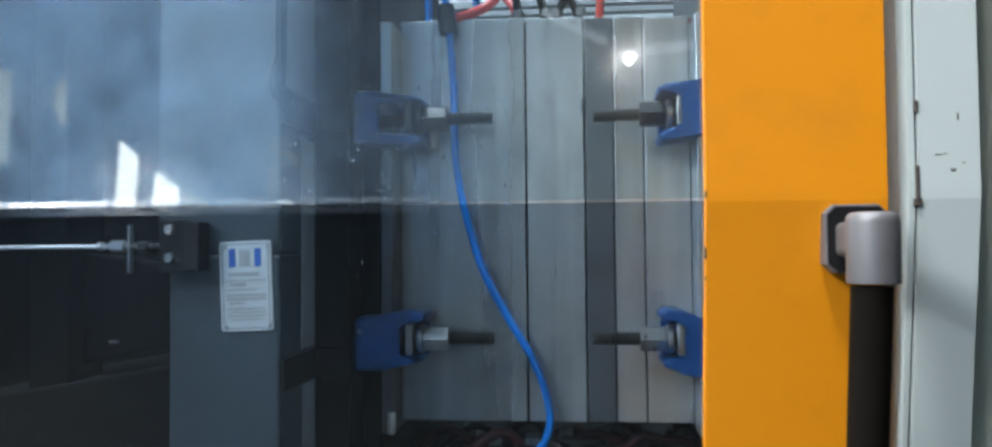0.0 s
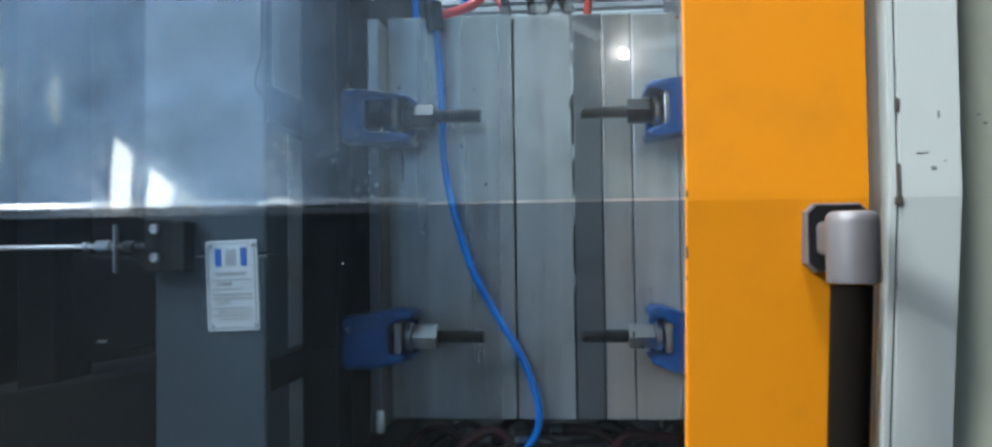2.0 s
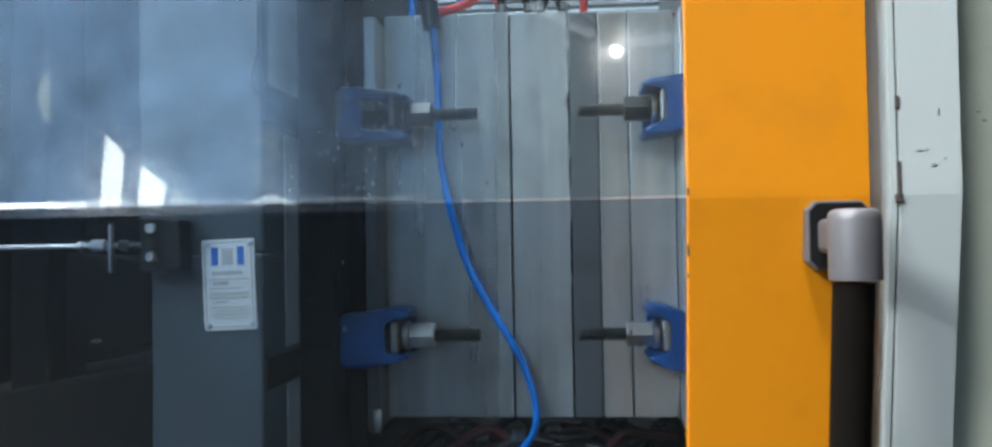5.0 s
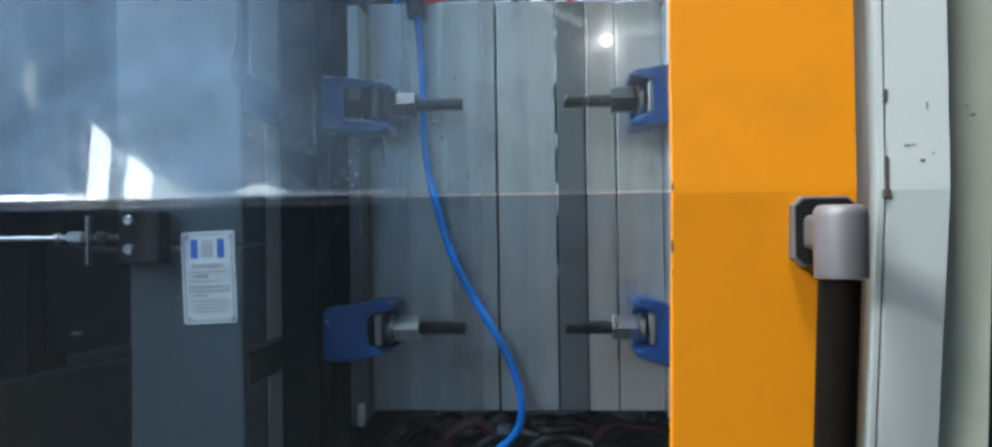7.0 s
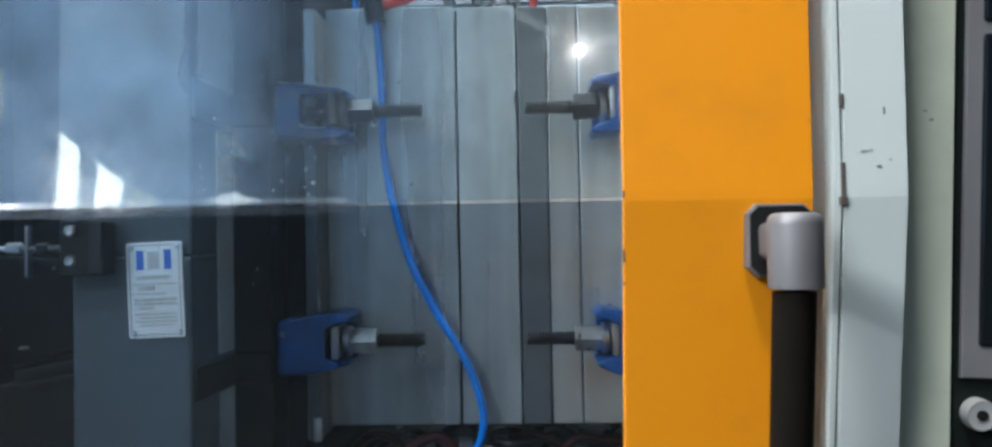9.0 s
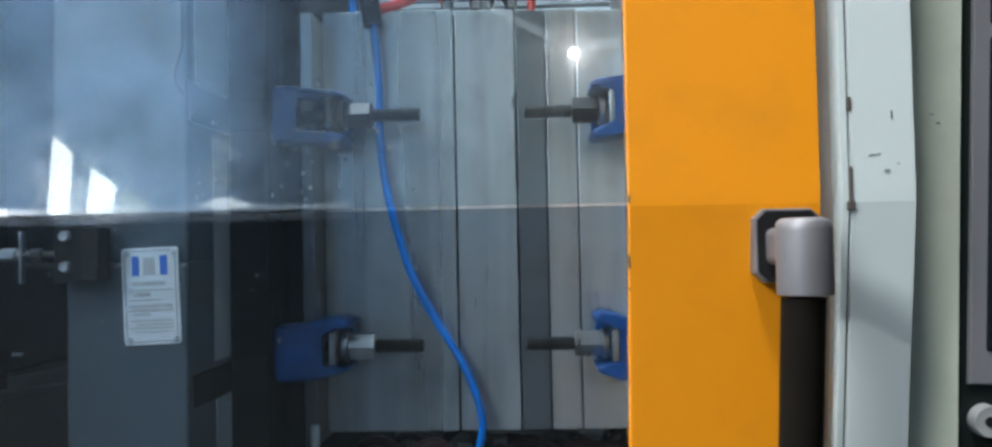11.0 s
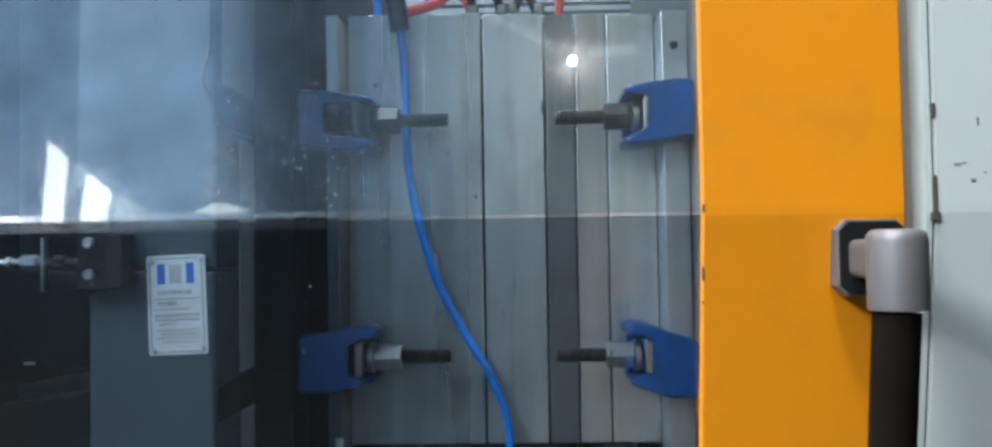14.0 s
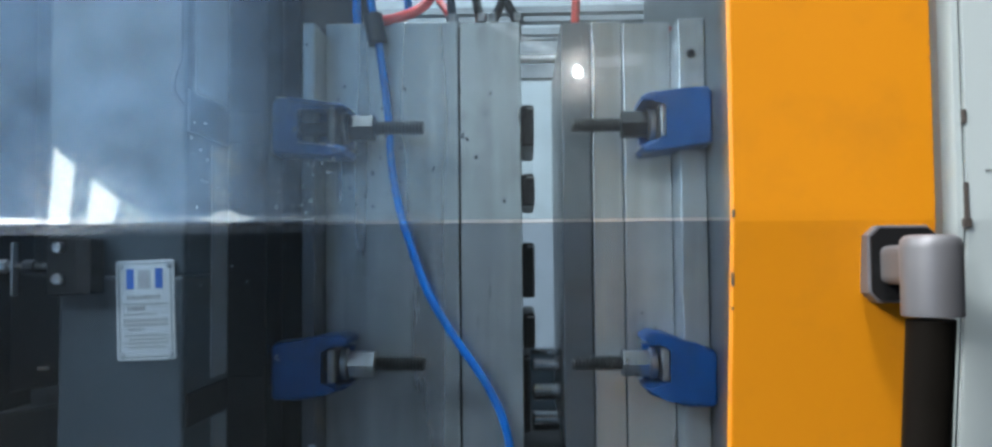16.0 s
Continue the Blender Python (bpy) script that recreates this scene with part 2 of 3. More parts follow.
SCUFF = material("grey_scuff", (0.16, 0.165, 0.17), 0.6, vary=0.4, scale=200)
CONCRETE = material("painted_concrete", (0.014, 0.017, 0.017), 0.5, vary=0.2, scale=1.2, bump=0.1, bump_scale=30, dirt=(0.03, 0.03, 0.03), dirt_scale=0.8, dirt_amount=0.5)
HALL_WALL = material("hall_cladding", (0.10, 0.115, 0.13), 0.6, vary=0.15, scale=0.6, bump=0.1, bump_scale=8)
ROOF = material("hall_roof_sheet", (0.35, 0.39, 0.44), 0.6, vary=0.12, scale=0.5, streak=(1, 6, 1))
REAR_WHITE = material("rear_guard_paint", (0.62, 0.66, 0.70), 0.5, vary=0.08, scale=4, dirt=(0.3, 0.3, 0.3), dirt_scale=5, dirt_amount=0.3)
LAMP_SHELL = material("lamp_aluminium", (0.4, 0.41, 0.42), 0.35, metal=0.8, vary=0.1, scale=10)


def bend_highlight():
    """A see-through strip added on the sheet's bend, with a patchy shine for its highlight."""
    m = bpy.data.materials.new("bend_highlight")
    m.use_nodes = True
    nt = m.node_tree
    nt.nodes.remove(nt.nodes["Principled BSDF"])
    t = nt.nodes.new("ShaderNodeBsdfTransparent")
    g = nt.nodes.new("ShaderNodeBsdfGlossy")
    g.inputs["Roughness"].default_value = 0.16
    co = nt.nodes.new("ShaderNodeTexCoord")
    n = nt.nodes.new("ShaderNodeTexNoise")
    n.inputs["Scale"].default_value, n.inputs["Detail"].default_value = 9.0, 6
    nt.links.new(co.outputs["Object"], n.inputs["Vector"])
    r = nt.nodes.new("ShaderNodeMapRange")
    r.inputs[1].default_value, r.inputs[2].default_value = 0.3, 0.7
    r.inputs[3].default_value, r.inputs[4].default_value = 0.01, 0.15
    nt.links.new(n.outputs["Fac"], r.inputs[0])
    mx = nt.nodes.new("ShaderNodeMixShader")
    nt.links.new(r.outputs[0], mx.inputs[0])
    nt.links.new(t.outputs[0], mx.inputs[1])
    nt.links.new(g.outputs[0], mx.inputs[2])
    nt.links.new(mx.outputs[0], nt.nodes["Material Output"].inputs[0])
    return m


BEND = bend_highlight()
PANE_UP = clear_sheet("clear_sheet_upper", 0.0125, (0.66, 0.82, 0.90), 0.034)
# deeper tint on the lower half of one sheet stands in for shade inside
PANE_LOW = clear_sheet("shade_tint_sheet_lower", 0.0004, (0.43, 0.53, 0.63), 0.0012)
HAZE_GLOW = glow("haze_glow_outside", (0.36, 0.62, 1.0), 2.15, 0.26, 0.4, (-10.4, -6.2))
FILL_GLOW = glow("fill_glow", (0.75, 0.9, 1.0), 2.3)
PALE_SKY = glow("pale_sky_outside", (0.7, 0.88, 1.0), 3.4)
GLINT_GLOW = glow("glint_glow", (0.75, 0.9, 1.0), 2.3)
GLARE_GLOW = glow("glare_glow", (0.85, 0.95, 1.0), 6.0)
TUBE_GLOW = glow("fluorescent_glow", (0.95, 0.98, 1.0), 1.4)
WHITE_SKY = glow("bright_sky_outside", (0.9, 0.97, 1.0), 11.0)

# ---- mesh helpers ----


def part(name, bm, mat, parent=None, label="", smooth=False):
    me = bpy.data.meshes.new(name)
    bmesh.ops.recalc_face_normals(bm, faces=bm.faces)
    if smooth:
        for f in bm.faces:
            f.smooth = True
        for e in bm.edges:
            if len(e.link_faces) == 2 and e.calc_face_angle(0) > radians(38):
                e.smooth = False
    bm.to_mesh(me)
    bm.free()
    me.materials.append(mat)
    ob = new(name, me)
    if parent:
        ob.parent = parent
    if label:
        ob["label"] = label
    return ob


def thing(name, label, category, group="", kind="", at=(0, 0, 0)):
    ob = new(name)
    ob.empty_display_size = 0.05
    ob.location = at
    return tagged(ob, label, category, group, kind)


def box(x0, x1, y0, y1, z0, z1, bevel=0.0, segs=2, bm=None):
    out = bm or bmesh.new()
    g = bmesh.ops.create_cube(out, size=1.0)
    vs = g["verts"]
    for v in vs:
        v.co = Vector(((x0 + x1) / 2 + v.co.x * (x1 - x0), (y0 + y1) / 2 + v.co.y * (y1 - y0), (z0 + z1) / 2 + v.co.z * (z1 - z0)))
    if bevel:
        es = list({e for v in vs for e in v.link_edges})
        bmesh.ops.bevel(out, geom=es, offset=bevel, segments=segs, affect="EDGES", profile=0.5)
    return out


def prism(outline, axis, a, b, bevel=0.0, segs=2, bm=None):
    """A closed outline (pairs in the two other axes) drawn out along an axis."""
    out = bm or bmesh.new()

    def put(p, h):
        if axis == "x":
            return (h, p[0], p[1])
        if axis == "y":
            return (p[0], h, p[1])
        return (p[0], p[1], h)

    lo = [out.verts.new(put(p, a)) for p in outline]
    hi = [out.verts.new(put(p, b)) for p in outline]
    n = len(outline)
    caps = [out.faces.new(lo), out.faces.new(hi[::-1])]
    for i in range(n):
        out.faces.new((lo[i], hi[i], hi[(i + 1) % n], lo[(i + 1) % n]))
    if bevel:
        es = [e for f in caps for e in f.edges]
        bmesh.ops.bevel(out, geom=es, offset=bevel, segments=segs, affect="EDGES", profile=0.5)
    return out


def turned(profile, axis="x", sides=28, at=(0, 0, 0), bm=None):
    """A turned body: pairs (along, radius) from one end to the other."""
    out = bm or bmesh.new()
    rings = []
    for h, r in profile:
        ring = []
        for k in range(sides):
            a = 2 * math.pi * k / sides
            c, s = r * math.cos(a), r * math.sin(a)
            p = {"x": (h, c, s), "y": (c, h, s), "z": (c, s, h)}[axis]
            ring.append(out.verts.new(Vector(p) + Vector(at)))
        rings.append(ring)
    for a, b in zip(rings, rings[1:]):
        for k in range(sides):
            out.faces.new((a[k], a[(k + 1) % sides], b[(k + 1) % sides], b[k]))
    out.faces.new(rings[0])
    out.faces.new(rings[-1][::-1])
    return out


def smooth_path(points, steps=8):
    pts = [Vector(p) for p in points]
    pts = [2 * pts[0] - pts[1]] + pts + [2 * pts[-1] - pts[-2]]
    out = []
    for i in range(1, len(pts) - 2):
        p0, p1, p2, p3 = pts[i - 1:i + 3]
        for k in range(steps):
            t = k / steps
            out.append(0.5 * ((2 * p1) + (p2 - p0) * t + (2 * p0 - 5 * p1 + 4 * p2 - p3) * t * t + (3 * p1 - p0 - 3 * p2 + p3) * t ** 3))
    out.append(pts[-2])
    return out


def tube(points, radius, sides=14, steps=8, bm=None):
    out = bm or bmesh.new()
    pts = smooth_path(points, steps)
    up, rings = Vector((0.13, 1, 0.21)).normalized(), []
    for i, p in enumerate(pts):
        d = (pts[min(i + 1, len(pts) - 1)] - pts[max(i - 1, 0)]).normalized()
        side = d.cross(up).normalized()
        top = side.cross(d).normalized()
        rings.append([out.verts.new(p + radius * (math.cos(2 * math.pi * k / sides) * side + math.sin(2 * math.pi * k / sides) * top)) for k in range(sides)])
    for a, b in zip(rings, rings[1:]):
        for k in range(sides):
            out.faces.new((a[k], a[(k + 1) % sides], b[(k + 1) % sides], b[k]))
    out.faces.new(rings[0])
    out.faces.new(rings[-1][::-1])
    return out


def thread(x0, x1, r, pitch=0.002, at=(0, 0, 0)):
    n = max(4, int(abs(x1 - x0) / pitch))
    prof = [(x0, r * 0.3)]
    for k in range(n):
        h = x0 + (x1 - x0) * k / n
        prof += [(h, r * 0.74), (h + (x1 - x0) / n * 0.5, r)]
    prof += [(x1 - (x1 - x0) * 0.015, r * 0.87), (x1, r * 0.72)]
    return turned(prof, "x", 20, at)


def hexagon(x0, x1, r, at=(0, 0, 0), turn=30):
    out = bmesh.new()
    pts = [(r * math.cos(radians(60 * k + turn)) + at[1], r * math.sin(radians(60 * k + turn)) + at[2]) for k in range(6)]
    return prism(pts, "x", x0 + at[0], x1 + at[0], 0.0012, 2, out)


def skew(ob, centre, degrees):
    """Turn a part a little about the y axis through a point."""
    c = Vector(centre)
    ob.matrix_basis = Matrix.Translation(c) @ Matrix.Rotation(radians(degrees), 4, "Y") @ Matrix.Translation(-c)


# ---- the hall round the machine ----


def hall():
    part("floor", box(-18, 14, -22, 8, -0.2, 0.0), CONCRETE)
    tagged(bpy.data.objects["floor"], "grey-green painted concrete hall floor", "floor", kind="structure")
    for name, b, lab in (
        ("wall_east", (14, 14.3, -22, 8, 0, 9.6), "grey clad hall wall"),
        ("wall_west", (-18.3, -18, -22, 8, 0, 9.6), "grey clad hall wall"),
        
    ):
        tagged(part(name, box(*b), HALL_WALL), lab, "wall", kind="structure")
    tagged(part("wall_north", box(-18.3, 14.3, 8, 8.3, 0, 9.6), REAR_WHITE), "white painted rear hall wall", "wall", kind="structure")
    tagged(part("ceiling", box(-18.3, 14.3, -22.3, 8.3, 9.6, 9.9), ROOF), "grey sheet-metal hall roof", "ceiling", kind="structure")
    # end wall with a wide opening for the added glow, and narrow slanted lights
    bm = bmesh.new()
    y0, y1 = -22.3, -22.0
    box(-18, 14, y0, y1, 0, 2.0, bm=bm)
    box(-18, -17.9, y0, y1, 2.0, 9.6, bm=bm)
    box(-2.0, 14, y0, y1, 2.0, 9.6, bm=bm)
    tagged(part("wall_south", bm, HALL_WALL), "grey clad end wall with a wide opening for the added glow", "wall", kind="structure")
    # blue glow added behind the opening; its reflection gives the pane its haze
    tagged(part("backdrop", box(-18.3, -1.5, -23.2, -23.0, 0.5, 10.4), HAZE_GLOW), "plain blue glow outside the hall, added for haze on the pane", "backdrop", kind="structure")
    # glowing panel under the roof, out of view, added as fill
    tagged(part("roof_glow", box(-9.5, -2.6, -9.6, -6.4, 9.54, 9.58), FILL_GLOW), "unseen white glowing roof panel, added as fill light", "window", kind="structure")
    lights = thing("window_2", "narrow white roof-slope windows of the hall", "window", kind="structure")
    for mat, outline in (
        (WHITE_SKY, [(-13.45, 2.05), (-12.86, 2.05), (-12.70, 3.97), (-13.25, 4.47)]),
        (WHITE_SKY, [(-12.36, 2.05), (-11.66, 2.05), (-11.47, 3.02), (-12.18, 3.57)]),
        (PALE_SKY, [(-11.42, 2.05), (-10.6, 2.05), (-10.55, 2.55), (-11.28, 2.93)]),
        (PALE_SKY, [(-15.1, 4.95), (-14.95, 4.88), (-14.90, 5.1), (-14.92, 6.2), (-15.0, 6.34), (-15.22, 6.1), (-15.31, 5.57)]),
        (PALE_SKY, [(-17.25, 3.84), (-16.72, 3.84), (-16.62, 6.6), (-17.2, 6.6)]),
    ):
        part("pane", prism(outline, "y", y1 + 0.06, y1 + 0.1), mat, lights)
    # made-up glowing slits that draw glints and glare on the pane
    glints = thing("glint_slits", "made-up glowing slits for glints on the pane", "window", kind="structure")
    rnd = random.Random(8)
    part("pane", prism([(-9.2, 2.44), (-8.75, 2.34), (-8.1, 2.34), (-7.6, 2.44), (-8.05, 2.56), (-8.25, 2.66), (-8.6, 2.66), (-8.8, 2.56)], "y", y1 + 0.06, y1 + 0.1), GLARE_GLOW, glints, "glowing shape added for the glare at the bend")
    for k in range(15):
        a = rnd.uniform(-9.0, -8.3)
        w, z, rise = rnd.uniform(0.15, 0.5), 2.9 + 0.105 * k + rnd.uniform(-0.03, 0.03), rnd.uniform(-0.05, 0.05)
        part("slit", prism([(a, z), (a + w / 2, z - 0.02 + rise), (a + w, z), (a + w, z + 0.06), (a + w / 2, z + 0.045 + rise), (a, z + 0.03)], "y", y1 + 0.06, y1 + 0.1), GLINT_GLOW, glints)


def high_bay(x, y, z):
    ob = thing("added_hall_lamp", "unseen aluminium high bay lamp added to light the machine", "lamp", "hall lamps", at=(x, y, z))
    part("reflector", turned([(0.05, 0.26), (0.10, 0.24), (0.25, 0.12), (0.3, 0.05)], "z", 24), LAMP_SHELL, ob, smooth=True)
    part("cord", turned([(0.3, 0.01), (9.6 - z, 0.01)], "z", 8), CABLE, ob)


def flood_lamp():
    ob = thing("flood_lamp", "grey floodlight hanging from the hall roof", "lamp", at=(0.65, -12.7, 4.25))
    part("housing", box(-0.22, 0.22, -0.12, 0.14, -0.22, 0.22, 0.02, 2), LAMP_SHELL, ob)
    part("stem", turned([(0.2, 0.012), (5.35, 0.012)], "z", 8), CABLE, ob)


def tube_lamp(a, b):
    a, b = Vector(a), Vector(b)
    ob = thing("tube_lamp", "white fluorescent tube lamp under the hall roof", "lamp", "tube lamps", at=a)
    part("tube", tube([(0, 0, 0), (b - a) / 2, b - a], 0.06, 10, 2), TUBE_GLOW, ob, "glowing white tube")
    part("batten", tube([(0, 0, 0.07), (b - a) / 2 + Vector((0, 0, 0.07)), b - a + Vector((0, 0, 0.07))], 0.035, 6, 2), LAMP_SHELL, ob)
    part("cord", turned([(0.1, 0.008), (9.6 - a.z, 0.008)], "z", 6), CABLE, ob)


hall()
flood_lamp()
tube_lamp((-0.60, -11.00, 4.56), (0.13, -9.00, 3.63))
tube_lamp((0.61, -9.00, 3.50), (1.16, -9.00, 3.54))
# lamp bodies for the added high bay lights
for p in ((-6.2, -3.4, 4.9), (-4.6, -4.0, 4.9), (-1.25, 0.12, 5.6), (-0.6, 4.6, 5.6), (-1.15, -1.8, 5.8)):
    high_bay(*p)

# ---- the safety door with its clear window ----
CREASE, LEAN = 1.25, 0.142  # height of the bend; the lower half leans inwards by this slope


def bent(x0, x1, y, thick, z0, z1, bevel=0.0):
    """A sheet with the door's bend in it."""
    r = 0.004
    pts = [(y, z1), (y, CREASE + r), (y + LEAN * 0.3 * r, CREASE - 0.5 * r), (y + LEAN * (CREASE - z0), z0)]
    back = [(p[0] + thick, p[1]) for p in pts[::-1]]
    return prism(pts + back, "x", x0, x1, bevel, 2)


def safety_door():
    door = thing("safety_door", "orange sliding machine guard door with a clear plastic window, shut", "guard door")
    part("stile", bent(-0.0967, 0.0140, 0.0, 0.0095, 0.72, 2.05, 0.0015), ORANGE, door, "orange painted bent steel stile")
    part("stile", bent(-1.16, -1.05, 0.0, 0.030, 0.72, 2.05, 0.0015), ORANGE, door, "orange painted bent steel stile")
    part("rail", box(-1.05, -0.0975, 0.0, 0.03, 1.93, 2.05, 0.0015), ORANGE, door)
    bot = LEAN * (CREASE - 0.72)
    part("rail", box(-1.05, -0.0975, bot - 0.008, bot + 0.03, 0.62, 0.73, 0.0015), ORANGE, door)
    up = part("pane", box(-1.052, -0.096, 0.010, 0.014, CREASE + 0.001, 1.935), PANE_UP, door, "dusty clear plastic upper pane")
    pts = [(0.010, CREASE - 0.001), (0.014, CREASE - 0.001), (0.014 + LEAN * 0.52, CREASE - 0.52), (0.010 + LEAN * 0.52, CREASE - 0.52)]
    low = part("pane", prism(pts, "x", -1.052, -0.096), PANE_LOW, door, "clear plastic lower pane, tinted to darken the view")
    # added shine strip, ended short of the stile where the bend's highlight fades
    bend = [(0.0094 - 0.0016 * math.cos(math.pi * k / 24) ** 2, CREASE + 0.0055 * k / 12) for k in range(-12, 13)]
    bead = part("bend", prism(bend + [(0.0096, CREASE + 0.0055), (0.0096, CREASE - 0.0055)], "x", -1.052, -0.265), BEND, door, "glossy strip added for the highlight along the bend", True)
    for o in (up, low, bead):
        o.visible_shadow = False
    for z, h in ((1.2525, 0.005), (1.2155, 0.008), (1.199, 0.002)):
        y = LEAN * max(0, CREASE - z)
        part("paint_chip", box(-0.0972, -0.0960, y - 0.0004, y + 0.004, z - h / 2, z + h / 2, 0.0008, 1), CHIP, door)
    rnd = random.Random(21)
    drops = bmesh.new()
    for k in range(150):
        x, z = rnd.gauss(-0.34, 0.055), rnd.gauss(1.275, 0.032)
        if z < CREASE + 0.008 or not -0.6 < x < -0.12:
            continue
        r = rnd.uniform(0.0003, 0.0011)
        h = r * rnd.uniform(0.8, 1.8)
        n = 8
        ring = [drops.verts.new((x + r * math.cos(2 * math.pi * i / n), 0.01425, z + h * math.sin(2 * math.pi * i / n))) for i in range(n)]
        tip = drops.verts.new((x, 0.01425 + r * 0.35, z - h * 0.2))
        for i in range(n):
            drops.faces.new((ring[i], ring[(i + 1) % n], tip))
    tagged(part("oil_drops", drops, OIL, door, "dark oil drops splashed on the upper pane", True), kind="stuff")
    pale = bmesh.new()
    for k in range(120):
        x, z = rnd.gauss(-0.35, 0.05), rnd.gauss(1.280, 0.035)
        if abs(z - CREASE) < 0.008 or not -0.6 < x < -0.12:
            continue
        r = rnd.uniform(0.0002, 0.00055)
        h = r * rnd.uniform(0.7, 2.4)
        y = 0.01425 + LEAN * max(0, CREASE - z)
        ring = [pale.verts.new((x + r * math.cos(2 * math.pi * i / 8), y + LEAN * max(0, -h * math.sin(2 * math.pi * i / 8)) * (z < CREASE), z + h * math.sin(2 * math.pi * i / 8))) for i in range(8)]
        tip = pale.verts.new((x, y + r * 0.4, z))
        for i in range(8):
            pale.faces.new((ring[i], ring[(i + 1) % 8], tip))
    tagged(part("dried_drops", pale, DRIED, door, "pale dried drops on the window", True), kind="stuff")
    # handle on the stile
    handle = part("handle", bracket_plate(), SILVER, door, "grey metal grip handle with a black tube")
    cap, grip, hollow, arm = handle_parts()
    for name, bm, mat, lab in (("cap", cap, SILVER, "silver grey end cap"), ("grip", grip, RUBBER, "black tubular grip"), ("recess", hollow, SEAL, ""), ("arm", arm, SILVER, "")):
        part(name, bm, mat, handle, lab, smooth=name in ("cap", "grip"))
    return door


HX, HY = -0.0114, -0.046


def bracket_plate():
    x0, x1, z0, z1, c = -0.0262, 0.012, 1.2022, 1.2448, 0.0055
    pts = [(x0 + c, z0), (x1 - c, z0), (x1, z0 + c), (x1, z1 - c), (x1 - c, z1), (x0 + c, z1), (x0, z1 - c), (x0, z0 + c)]
    return prism(pts, "y", -0.006, 0.006, 0.001, 2)


def handle_parts():
    cap = turned([(1.1975, 0.0128), (1.198, 0.0144), (1.2320, 0.0146), (1.2358, 0.0139), (1.2376, 0.0122), (1.2382, 0.0100), (1.2384, 0.001)], "z", 32, (HX, HY, 0))
    grip = bmesh.new()
    rings = []
    for z in (1.196, 1.10, 1.0, 0.86):
        off = LEAN * (1.196 - z)
        rings.append([grip.verts.new((HX - 0.001 + 0.0115 * math.cos(a), HY + off + 0.0115 * math.sin(a), z)) for a in (2 * math.pi * k / 28 for k in range(28))])
    for a, b in zip(rings, rings[1:]):
        for k in range(28):
            grip.faces.new((a[k], a[(k + 1) % 28], b[(k + 1) % 28], b[k]))
    grip.faces.new(rings[0])
    grip.faces.new(rings[-1][::-1])
    x0, x1, z0, z1, c = -0.0247, 0.0105, 1.2037, 1.2433, 0.0048
    pts = [(x0 + c, z0), (x1 - c, z0), (x1, z0 + c), (x1, z1 - c), (x1 - c, z1), (x0 + c, z1), (x0, z1 - c), (x0, z0 + c)]
    hollow = prism(pts, "y", -0.0085, -0.0062)
    arm = box(-0.0205, 0.002, -0.046, -0.004, 1.2125, 1.2335, 0.004, 3)
    return cap, grip, hollow, arm


safety_door()

# ---- the white machine frame, beige cover and control panel beside the door ----


def machine_frame():
    post = thing("machine_frame_post", "white painted bent steel frame post round the door", "machine frame")
    part("face", bent(0.0342, 0.0708, 0.004, 0.05, 0.0, 2.1, 0.002), WHITE, post)
    part("return", bent(0.0289, 0.0326, 0.0055, 0.20, 0.5, 2.1, 0.001), WHITE, post, "thin white inner edge of the post")
    part("seal", bent(0.0327, 0.0341, 0.0075, 0.02, 0.5, 2.1), SEAL, post, "black gap line")
    part("jamb", bent(0.0146, 0.0288, 0.022, 0.006, 0.5, 2.1), EDGE_GREY, post, "dull beige inner jamb in the shade")
    for z, h, w in ((1.306, 0.008, 0.0006), (1.258, 0.022, 0.0004), (1.246, 0.005, 0.003)):
        part("notch", box(0.0326 - w / 2, 0.0341 + w / 2, 0.0028, 0.006, z - h / 2, z + h / 2, 0.0004, 1), CHIP, post)
    for x, z, w, h in ((0.0580, 1.2992, 0.0008, 0.0045), (0.0460, 1.2755, 0.0036, 0.0006), (0.0500, 1.2762, 0.0020, 0.0004), (0.0545, 1.2662, 0.0028, 0.0012), (0.0612, 1.2702, 0.0012, 0.0007)):
        part("scuff", box(x - w / 2, x + w / 2, 0.0034, 0.0045, z - h / 2, z + h / 2), SCUFF, post)


def beige_cover():
    c = thing("side_cover", "grey-beige painted machine cover with a rounded edge", "machine cover")
    part("panel", prism([(0.060, 0.0), (0.105, 0.0), (0.105, 0.87), (0.163, 2.1), (0.060, 2.1)], "y", 0.052, 0.40, 0.008, 4), BEIGE, c, smooth=True)
    part("scratch", box(0.107, 0.1095, 0.0513, 0.0525, 1.299, 1.3000), SCUFF, c)
    part("scratch", box(0.103, 0.1055, 0.0513, 0.0525, 1.3050, 1.3056), SCUFF, c)


def control_panel():
    c = thing("control_panel", "black machine control panel with a grey screen border", "control panel")
    part("housing", box(0.1190, 0.60, 0.058, 0.30, 0.75, 1.9, 0.004, 2), PANEL_BLACK, c)
    part("border", prism([(0.1292, 1.1320), (0.42, 1.1320), (0.42, 1.70), (0.1292, 1.70)], "y", 0.0545, 0.059, 0.001), PANEL_GREY, c, "matt grey screen border")
    part("screen", box(0.1395, 0.41, 0.0525, 0.056, 1.153, 1.356, 0.002, 2), SCREEN, c, "dark lower screen")
    part("screen", box(0.1395, 0.41, 0.0525, 0.056, 1.364, 1.66, 0.002, 2), SCREEN, c, "dark upper screen")
    k = part("key_switch", turned([(0.050, 0.0070), (0.0495, 0.0095), (0.052, 0.0105), (0.058, 0.0105)], "y", 28, (0.1404, 0, 1.1092)), TAGPLATE, c, "bright metal key switch", True)
